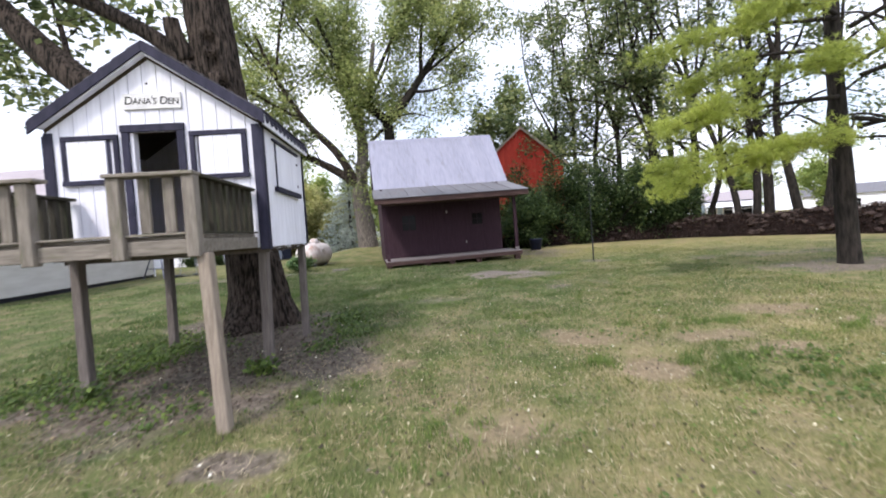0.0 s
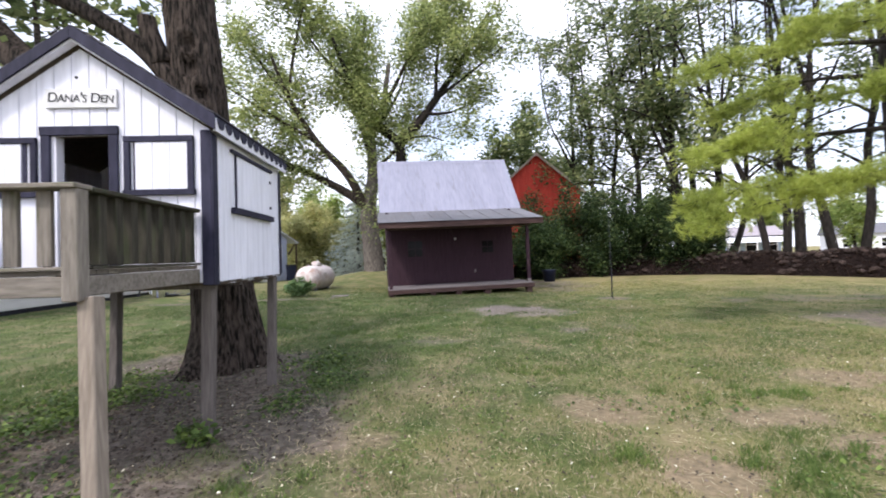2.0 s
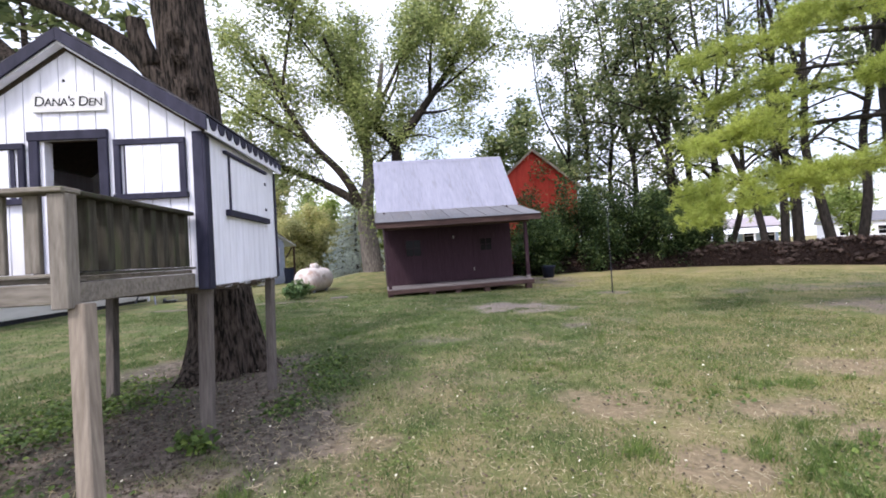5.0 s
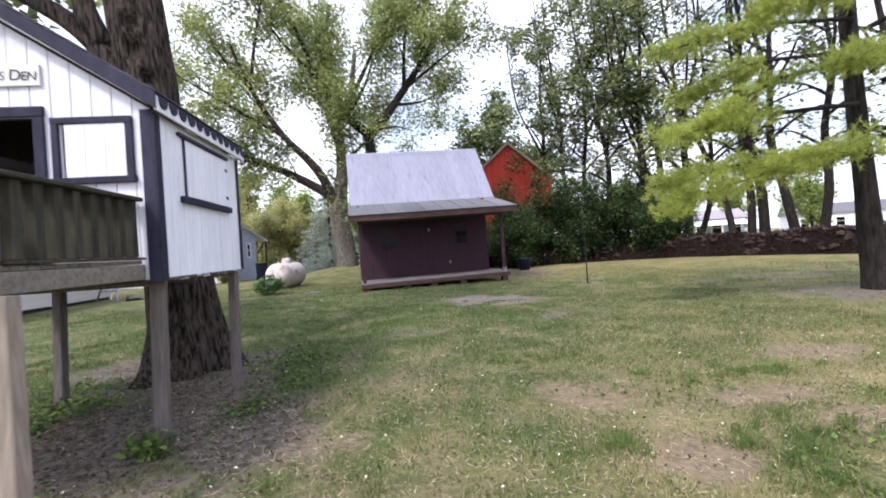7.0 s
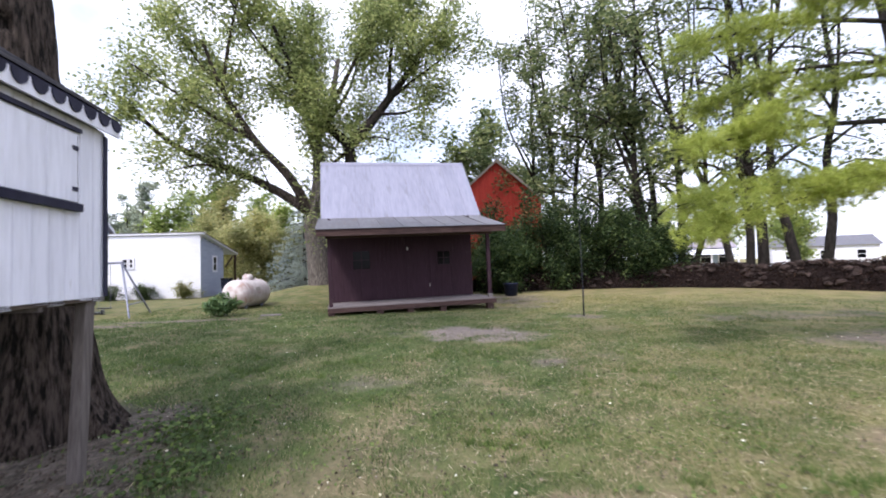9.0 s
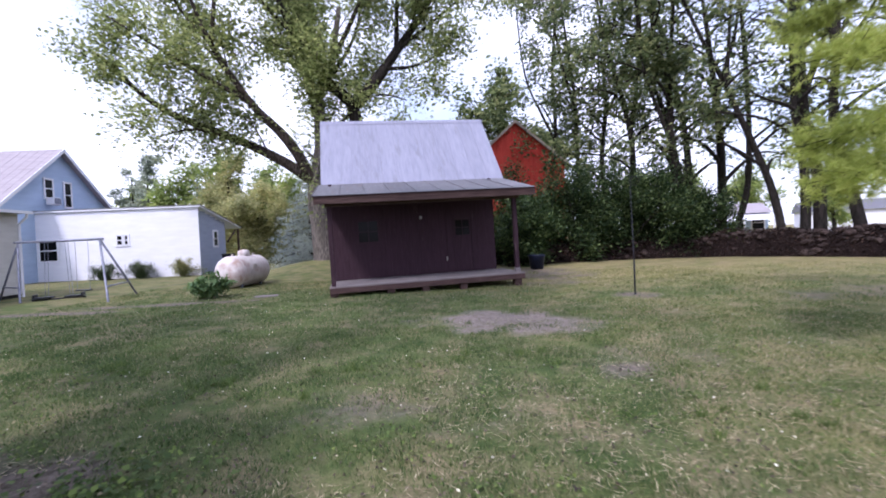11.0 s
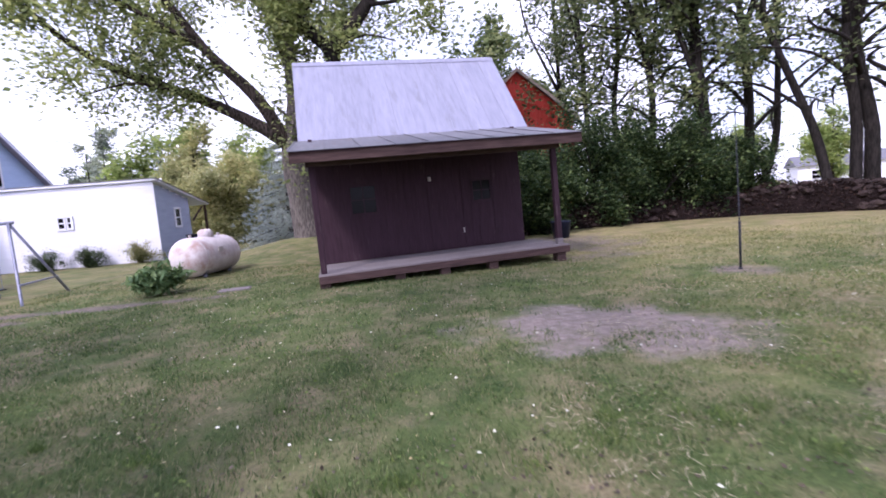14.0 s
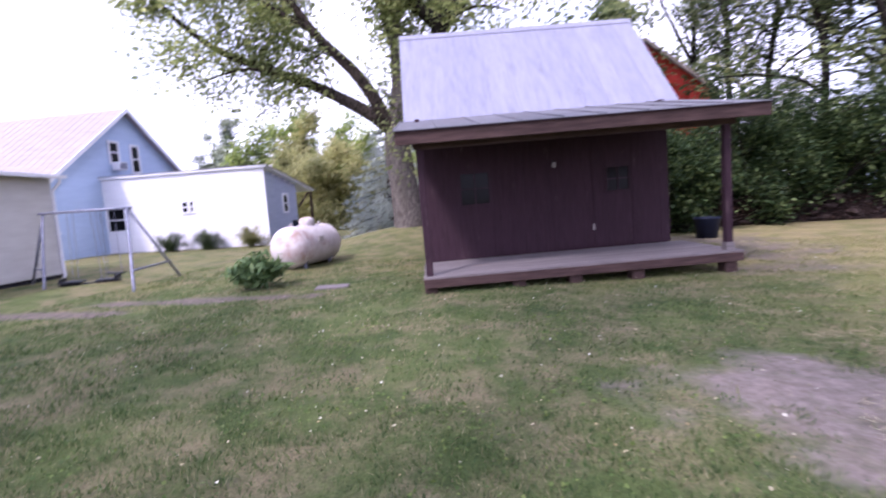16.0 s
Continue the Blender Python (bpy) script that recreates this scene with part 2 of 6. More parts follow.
def blade_material():
    m, n, l, p = nodes("grass_blades")
    g = n.new("ShaderNodeNewGeometry")
    lush = ramp(n, [(0.0, (0.038, 0.078, 0.026)), (0.5, (0.088, 0.144, 0.046)), (0.85, (0.180, 0.222, 0.080)), (1.0, (0.40, 0.35, 0.22))])
    dry = ramp(n, [(0.0, (0.075, 0.110, 0.034)), (0.45, (0.230, 0.260, 0.078)), (0.75, (0.35, 0.315, 0.145)), (1.0, (0.56, 0.465, 0.30))])
    l.new(g.outputs["Random Per Island"], lush.inputs[0])
    l.new(g.outputs["Random Per Island"], dry.inputs[0])
    col = mixed(n, l, dry_and_sunlit(n, l), lush.outputs[0], dry.outputs[0])
    l.new(col, p.inputs["Base Color"])
    p.inputs["Roughness"].default_value = 0.6
    p.inputs["Specular IOR Level"].default_value = 0.2
    tr, mx = n.new("ShaderNodeBsdfTranslucent"), n.new("ShaderNodeMixShader")
    l.new(col, tr.inputs[0])
    mx.inputs[0].default_value = 0.4
    l.new(p.outputs[0], mx.inputs[1])
    l.new(tr.outputs[0], mx.inputs[2])
    l.new(mx.outputs[0], n["Material Output"].inputs[0])
    return m


LAWN_BLADE = blade_material()
LEAF_MAPLE = leafy("maple_leaves", [(0.0, (0.15, 0.19, 0.075)), (0.55, (0.31, 0.37, 0.145)), (1.0, (0.50, 0.53, 0.24))], 0.55)
LEAF_DARK = leafy("dark_leaves", [(0.0, (0.070, 0.100, 0.046)), (0.6, (0.170, 0.215, 0.095)), (1.0, (0.36, 0.385, 0.180))], 0.55)
LEAF_BUSH = leafy("bush_leaves", [(0.0, (0.014, 0.032, 0.013)), (0.6, (0.048, 0.085, 0.033)), (1.0, (0.17, 0.225, 0.085))], 0.40)
LEAF_OLIVE = leafy("olive_leaves", [(0.0, (0.28, 0.30, 0.13)), (0.6, (0.40, 0.40, 0.19)), (1.0, (0.52, 0.49, 0.25))], 0.55)
LEAF_FAR = leafy("pale_green_leaves", [(0.0, (0.22, 0.30, 0.09)), (0.6, (0.34, 0.42, 0.14)), (1.0, (0.46, 0.51, 0.20))], 0.55)
NEEDLE_LIME = leafy("yellow_green_needles", [(0.0, (0.27, 0.34, 0.07)), (0.6, (0.45, 0.52, 0.13)), (1.0, (0.62, 0.66, 0.22))], 0.55)
NEEDLE_BLUE = leafy("blue_grey_needles", [(0.0, (0.48, 0.54, 0.53)), (0.6, (0.62, 0.67, 0.65)), (1.0, (0.76, 0.79, 0.76))], 0.4)
NEEDLE_GREY = leafy("grey_green_needles", [(0.0, (0.28, 0.33, 0.28)), (0.6, (0.40, 0.45, 0.38)), (1.0, (0.52, 0.56, 0.47))], 0.45)
IVY = leafy("ground_ivy_leaves", [(0.0, (0.045, 0.080, 0.022)), (0.6, (0.095, 0.150, 0.038)), (1.0, (0.20, 0.27, 0.07))], 0.35)
PEONY = leafy("broad_dark_leaves", [(0.0, (0.07, 0.13, 0.055)), (0.6, (0.12, 0.20, 0.08)), (1.0, (0.21, 0.29, 0.12))], 0.25)
STRAW = leafy("loose_straw", [(0.0, (0.26, 0.21, 0.13)), (0.5, (0.40, 0.34, 0.23)), (1.0, (0.58, 0.52, 0.38))], 0.15)
CLOVER = leafy("clover_leaves", [(0.0, (0.075, 0.130, 0.036)), (0.6, (0.135, 0.200, 0.055)), (1.0, (0.22, 0.28, 0.085))], 0.4)
WALLLEAF = leafy("dark_brown_dead_leaves", [(0.0, (0.008, 0.005, 0.004)), (0.7, (0.036, 0.022, 0.018)), (1.0, (0.115, 0.066, 0.050))], 0.05)
MOULD = leafy("crumbled_dead_leaves", [(0.0, (0.030, 0.022, 0.018)), (0.6, (0.085, 0.062, 0.050)), (1.0, (0.22, 0.175, 0.145))], 0.05)
LITTER = leafy("dry_leaf_and_petal", [(0.0, (0.30, 0.24, 0.13)), (0.35, (0.42, 0.36, 0.22)), (0.6, (0.62, 0.58, 0.46)), (1.0, (0.80, 0.80, 0.76))], 0.15)


def glass(name, tint):
    m, n, l, p = nodes(name)
    p.inputs["Base Color"].default_value = (*tint, 1)
    p.inputs["Roughness"].default_value = 0.10
    p.inputs["Specular IOR Level"].default_value = 0.09
    v = coords(n, l, (1, 1, 1))
    b = n.new("ShaderNodeBump")
    b.inputs["Strength"].default_value, b.inputs["Distance"].default_value = 0.15, 0.01
    l.new(tex(n, l, v, 2.5), b.inputs["Height"])
    l.new(b.outputs[0], p.inputs["Normal"])
    return m


GLASS = glass("dark_window_glass", (0.004, 0.004, 0.005))


def lawn():
    """Worn lawn: green and straw in patches, bare soil where the ground is worn."""
    m, n, l, p = nodes("worn_lawn")
    v = coords(n, l, (1, 1, 1), False)
    lush = ramp(n, [(0.30, (0.042, 0.070, 0.021)), (0.70, (0.110, 0.138, 0.046))])
    dry = ramp(n, [(0.30, (0.125, 0.145, 0.042)), (0.70, (0.310, 0.255, 0.125))])
    patch = tex(n, l, v, 1.3, 7.0, 0.7)
    l.new(patch, lush.inputs[0])
    l.new(patch, dry.inputs[0])
    base = mixed(n, l, dry_and_sunlit(n, l), lush.outputs[0], dry.outputs[0])
    r2 = ramp(n, [(0.44, (0, 0, 0)), (0.66, (1, 1, 1))])
    l.new(tex(n, l, v, 1.7, 8.0, 0.7), r2.inputs[0])
    f2 = n.new("ShaderNodeMath")
    f2.operation = "MULTIPLY"
    f2.inputs[1].default_value = 0.55
    l.new(r2.outputs[0], f2.inputs[0])
    col = mixed(n, l, f2.outputs[0], base, (0.300, 0.225, 0.150))
    r3 = ramp(n, [(0.30, (0.62, 0.62, 0.62)), (0.70, (1.35, 1.35, 1.35))])
    l.new(tex(n, l, v, 42.0, 4.0, 0.7), r3.inputs[0])
    col = mixed(n, l, 1.0, col, r3.outputs[0], "MULTIPLY")
    at = n.new("ShaderNodeAttribute")
    at.attribute_name = "bare"
    r4 = ramp(n, [(0.36, (0.034, 0.027, 0.026)), (0.64, (0.23, 0.187, 0.175))])
    l.new(tex(n, l, v, 11.0, 8.0, 0.75), r4.inputs[0])
    pa, r6 = n.new("ShaderNodeAttribute"), ramp(n, [(0.30, (0.15, 0.118, 0.108)), (0.70, (0.40, 0.330, 0.315))])
    pa.attribute_name = "gravelly"
    l.new(tex(n, l, v, 9.0, 8.0, 0.75), r6.inputs[0])
    soil = mixed(n, l, pa.outputs["Fac"], r4.outputs[0], r6.outputs[0])
    sa, r7 = n.new("ShaderNodeAttribute"), ramp(n, [(0.34, (0.115, 0.086, 0.056)), (0.66, (0.35, 0.268, 0.175))])
    sa.attribute_name = "strawy"
    l.new(tex(n, l, v, 14.0, 8.0, 0.75), r7.inputs[0])
    soil = mixed(n, l, sa.outputs["Fac"], soil, r7.outputs[0])
    ad, r5 = n.new("ShaderNodeMath"), ramp(n, [(0.55, (0, 0, 0)), (1.0, (0.80, 0.80, 0.80))])
    l.new(at.outputs["Fac"], ad.inputs[0])
    l.new(tex(n, l, v, 3.2, 8.0, 0.75), ad.inputs[1])
    l.new(ad.outputs[0], r5.inputs[0])
    col = mixed(n, l, r5.outputs[0], col, soil)
    l.new(col, p.inputs["Base Color"])
    p.inputs["Roughness"].default_value = 0.95
    p.inputs["Specular IOR Level"].default_value = 0.15
    b = n.new("ShaderNodeBump")
    b.inputs["Strength"].default_value, b.inputs["Distance"].default_value = 0.7, 0.03
    l.new(tex(n, l, v, 28.0, 6.0, 0.75), b.inputs["Height"])
    l.new(b.outputs[0], p.inputs["Normal"])
    return m


LAWN = lawn()


# ---- geometry helpers ----
class Geo:
    """Gathers simple solids into one mesh."""

    def __init__(self):
        self.v, self.f = [], []

    def add(self, vs, fs):
        k = len(self.v)
        self.v += [tuple(q) for q in vs]
        self.f += [tuple(k + i for i in q) for q in fs]
        return self

    def hexa(self, c):
        return self.add(c, [(0, 3, 2, 1), (4, 5, 6, 7), (0, 1, 5, 4), (1, 2, 6, 5), (2, 3, 7, 6), (3, 0, 4, 7)])

    def box(self, x0, y0, z0, x1, y1, z1):
        return self.hexa([(x0, y0, z0), (x1, y0, z0), (x1, y1, z0), (x0, y1, z0), (x0, y0, z1), (x1, y0, z1), (x1, y1, z1), (x0, y1, z1)])

    def beam(self, p, q, w, h, up=(0, 0, 1)):
        """A square-cut beam from p to q, w wide and h high."""
        p, q = Vector(p), Vector(q)
        d = (q - p).normalized()
        s = d.cross(Vector(up)).normalized() * (w / 2)
        u = s.cross(d).normalized() * (h / 2)
        return self.hexa([p - s - u, p + s - u, q + s - u, q - s - u, p - s + u, p + s + u, q + s + u, q - s + u])

    def prism(self, poly, shift):
        """A polygon pushed along a vector."""
        n, s = len(poly), Vector(shift)
        a = [Vector(q) for q in poly]
        fs = [tuple(range(n))[::-1], tuple(range(n, 2 * n))] + [(i, (i + 1) % n, n + (i + 1) % n, n + i) for i in range(n)]
        return self.add(a + [q + s for q in a], fs)

    def tube(self, pts, rads, n=8, rough=0.0, rng=None, caps=True):
        """A round tube along points; rough makes its skin uneven."""
        pts = [Vector(q) for q in pts]
        k, ring = len(self.v), []
        ref = Vector((0.31, 0.95, 0.05)).normalized()
        for i, (p, r) in enumerate(zip(pts, rads)):
            d = (pts[min(i + 1, len(pts) - 1)] - pts[max(i - 1, 0)]).normalized()
            a = d.cross(ref)
            if a.length < 0.2:
                a = d.cross(Vector((1, 0, 0)))
            a.normalize()
            b = d.cross(a)
            for j in range(n):
                t = 2 * math.pi * j / n
                rr = r * (1 + (rough * (noise.noise(Vector((math.cos(t) * 2.5, math.sin(t) * 2.5, p.length * 0.9))) + 0.5 * noise.noise(Vector((math.cos(t) * 7, math.sin(t) * 7, p.length * 1.5)))) if rough else 0))
                self.v.append(tuple(p + (a * math.cos(t) + b * math.sin(t)) * rr))
        for i in range(len(pts) - 1):
            for j in range(n):
                self.f.append((k + i * n + j, k + i * n + (j + 1) % n, k + (i + 1) * n + (j + 1) % n, k + (i + 1) * n + j))
        if caps:
            self.f.append(tuple(k + j for j in range(n))[::-1])
            self.f.append(tuple(k + (len(pts) - 1) * n + j for j in range(n)))
        return self

    def lathe(self, prof, n=20, axis="z"):
        """A profile of (radius, height) turned about an axis."""
        k = len(self.v)
        for r, h in prof:
            for j in range(n):
                t = 2 * math.pi * j / n
                c, s = r * math.cos(t), r * math.sin(t)
                self.v.append({"z": (c, s, h), "x": (h, c, s), "y": (c, h, s)}[axis])
        for i in range(len(prof) - 1):
            for j in range(n):
                self.f.append((k + i * n + j, k + i * n + (j + 1) % n, k + (i + 1) * n + (j + 1) % n, k + (i + 1) * n + j))
        self.f.append(tuple(k + j for j in range(n))[::-1])
        self.f.append(tuple(k + (len(prof) - 1) * n + j for j in range(n)))
        return self

    def mesh(self, name, material, bevel=0.0, smooth=False):
        me = bpy.data.meshes.new(name)
        me.from_pydata(self.v, [], self.f)
        bm = bmesh.new()
        bm.from_mesh(me)
        bmesh.ops.recalc_face_normals(bm, faces=bm.faces)
        if bevel:
            bmesh.ops.bevel(bm, geom=[e for e in bm.edges if e.calc_face_angle(0) > 0.6], offset=bevel, segments=1, affect="EDGES")
        bm.to_mesh(me)
        bm.free()
        if smooth:
            me.polygons.foreach_set("use_smooth", [True] * len(me.polygons))
        me.materials.append(material)
        return me


def part(name, geo, material, parent=None, label="", bevel=0.0, smooth=False, m=None, kind=""):
    """One mesh object under a thing or a part."""
    ob = new(name, geo if isinstance(geo, bpy.types.Mesh) else geo.mesh(name, material, bevel, smooth))
    if parent:
        ob.parent = parent
    if m is not None:
        ob.matrix_local = m
    return tagged(ob, label=label, kind=kind)


def thing(name, m, label, category, group="", kind=""):
    ob = new(name)
    ob.empty_display_size = 0.2
    ob.matrix_world = m
    return tagged(ob, label, category, group, kind)


def soup(name, verts, faces, material, parent=None, label="", kind="", category=""):
    """A large mesh from arrays: verts (n, 3), faces (m, k)."""
    me = bpy.data.meshes.new(name)
    verts, faces = np.asarray(verts, np.float32), np.asarray(faces, np.int32)
    k = faces.shape[1]
    me.vertices.add(len(verts))
    me.vertices.foreach_set("co", verts.ravel())
    me.loops.add(faces.size)
    me.loops.foreach_set("vertex_index", faces.ravel())
    me.polygons.add(len(faces))
    me.polygons.foreach_set("loop_start", np.arange(0, faces.size, k, dtype=np.int32))
    me.update(calc_edges=True)
    me.materials.append(material)
    ob = new(name, me)
    if parent:
        ob.parent = parent
    return tagged(ob, label, category, "", kind)


RNG = np.random.default_rng(7)


def unit(a):
    return a / np.maximum(np.linalg.norm(a, axis=1, keepdims=True), 1e-6)


def leaf_cards(centres, size, rng, flat=0.35, long=1.5, droop=0.0):
    """Kite-shaped leaves, folded along the middle, at the centres."""
    n = len(centres)
    d = rng.normal(size=(n, 3))
    d[:, 2] = d[:, 2] * flat - droop
    d = unit(d)
    s = unit(np.cross(d, rng.normal(size=(n, 3)) * (0.5, 0.5, 0.5) + (0, 0, 1)))
    up = np.cross(s, d)
    sz = size * rng.uniform(0.6, 1.4, (n, 1))
    c = np.asarray(centres)
    tip, tail = c + d * sz * long * 0.5, c - d * sz * long * 0.5
    a, b = c + s * sz * 0.45 + up * sz * 0.14 + d * sz * 0.1, c - s * sz * 0.45 + up * sz * 0.14 + d * sz * 0.1
    v = np.stack([tail, a, tip, b], 1).reshape(-1, 3)
    f = np.arange(4 * n).reshape(n, 4)
    return v, f


def needle_tufts(centres, dirs, length, count, rng, width=0.004, spread=0.7):
    """Tufts of thin three-cornered needles."""
    n = len(centres)
    c = np.repeat(centres, count, 0)
    d = unit(np.repeat(dirs, count, 0) + rng.normal(size=(n * count, 3)) * spread)
    ln = length * rng.uniform(0.6, 1.2, (n * count, 1))
    s = unit(np.cross(d, rng.normal(size=(n * count, 3)))) * width
    v = np.stack([c - s, c + s, c + d * ln], 1).reshape(-1, 3)
    return v, np.arange(3 * n * count).reshape(-1, 3)


# ---- ground ----
def rise(x, y):
    """Height of the ground."""
    z = -0.03 + 0.022 * min(max(y, -30), 12) + 0.010 * min(max(y - 12, 0), 8)
    z += 0.62 * math.exp(-(((x + 4.3) / 2.6) ** 2 + ((y - 26.2) / 3.0) ** 2))
    return z + 0.02 * noise.noise(Vector((x * 0.35, y * 0.35, 0))) + 0.012 * noise.noise(Vector((x * 1.3, y * 1.3, 3)))


BARE = [(-2.6, 5.5, 1.5, 1.7, 1.0), (-1.3, 5.0, 0.7, 1.3, 0.35), (-1.45, 3.0, 0.28, 0.2, 0.7), (1.25, 12.4, 1.15, 0.8, 0.52), (2.1, 12.0, 1.0, 0.65, 0.52), (4.77, 14.6, 0.5, 0.4, 0.55),
        (9.0, 10.2, 1.6, 1.0, 0.5), (9.3, 13.5, 2.2, 0.8, 0.3), (-3.1, 7.6, 1.3, 1.0, 0.8), (3.5, 17.4, 1.3, 0.5, 0.35), (4.5, 20.5, 1.4, 2.2, 0.42), (-6.0, 16.6, 1.9, 0.20, 0.9), (-8.6, 15.9, 1.7, 0.18, 0.8),
        (1.6, 4.6, 0.8, 0.5, 0.22), (0.2, 3.8, 0.6, 0.5, 0.22), (2.4, 5.2, 0.6, 0.35, 0.25), (-0.6, 4.4, 0.5, 0.5, 0.25), (0.9, 9.0, 0.7, 0.6, 0.10), (3.0, 10.0, 0.8, 0.5, 0.16), (5.2, 5.4, 0.5, 0.3, 0.7), (0.0, 6.6, 0.8, 0.8, 0.25),
        (3.05, 5.3, 0.42, 0.26, 0.75), (1.94, 4.3, 0.26, 0.24, 0.8), (3.45, 4.7, 0.36, 0.2, 0.8), (-0.43, 4.97, 0.24, 0.2, 0.6), (1.86, 5.6, 0.6, 0.45, 0.5), (-0.35, 9.0, 0.7, 0.45, 0.28), (2.4, 9.65, 0.3, 0.25, 0.5), (0.4, 3.2, 0.5, 0.3, 0.5), (4.4, 6.4, 0.6, 0.3, 0.5)]


def bareness(x, y):
    b = 0.0
    for cx, cy, rx, ry, a in BARE:
        q = ((x - cx) / rx) ** 2 + ((y - cy) / ry) ** 2
        if q < 6:
            q += 1.1 * noise.noise(Vector((x * 1.1, y * 1.1, cx))) + 0.8 * noise.noise(Vector((x * 3.1, y * 3.1, cy)))
        if q < 4:
            b = max(b, a * min(1.0, max(0.0, 1.15 - 0.7 * q)))
    return min(b, 1.0)


def axis(lo, hi, step, far):
    a = list(np.arange(lo, hi + step / 2, step))
    s, out, q = step, [], hi
    while q < far:
        s *= 1.35
        q += s
        out.append(q)
    s, low, q = step, [], lo
    while q > -far:
        s *= 1.35
        q -= s
        low.append(q)
    return low[::-1] + a + out


gx, gy = axis(-14, 20, 0.16, 1500), axis(-3, 30, 0.16, 1500)
ground_verts = [(x, y, rise(x, y)) for y in gy for x in gx]
nx = len(gx)
ground_faces = [(j * nx + i, j * nx + i + 1, (j + 1) * nx + i + 1, (j + 1) * nx + i) for j in range(len(gy) - 1) for i in range(nx - 1)]
ground = soup("ground", ground_verts, ground_faces, LAWN, None, "worn green lawn with straw patches and bare soil", "structure", "lawn")
bare_attr = ground.data.attributes.new("bare", "FLOAT", "POINT")
bare_attr.data.foreach_set("value", [bareness(x, y) for x, y, z in ground_verts])
pale_attr = ground.data.attributes.new("gravelly", "FLOAT", "POINT")
pale_attr.data.foreach_set("value", [0.0 if x < -0.8 and y < 9.5 else max(0.12, min(0.85, 1.5 - 0.6 * math.hypot(x - 1.6, y - 12.2))) for x, y, z in ground_verts])
straw_attr = ground.data.attributes.new("strawy", "FLOAT", "POINT")
straw_attr.data.foreach_set("value", [0.85 * min(1.0, max(0.0, (x + 1.1) * 1.6)) * min(1.0, max(0.0, (8.4 - y) * 1.0)) for x, y, z in ground_verts])
ground.data.polygons.foreach_set("use_smooth", [True] * len(ground.data.polygons))


# ---- tree house on posts ----
TH_W, TH_D, TH_H = 2.20, 1.87, 1.315
TH = pose(-1.89 - 1.1 * math.cos(radians(4)), 5.00 - 1.1 * math.sin(radians(4)), 1.46, 0, 0, 4)
tree_house = thing("tree_house", TH, "white plank tree house with navy trim and grey deck on posts", "tree house")
SLOPE = 0.66


def gable(x):
    return TH_H + 0.01 + (TH_W / 2 - abs(x)) * SLOPE


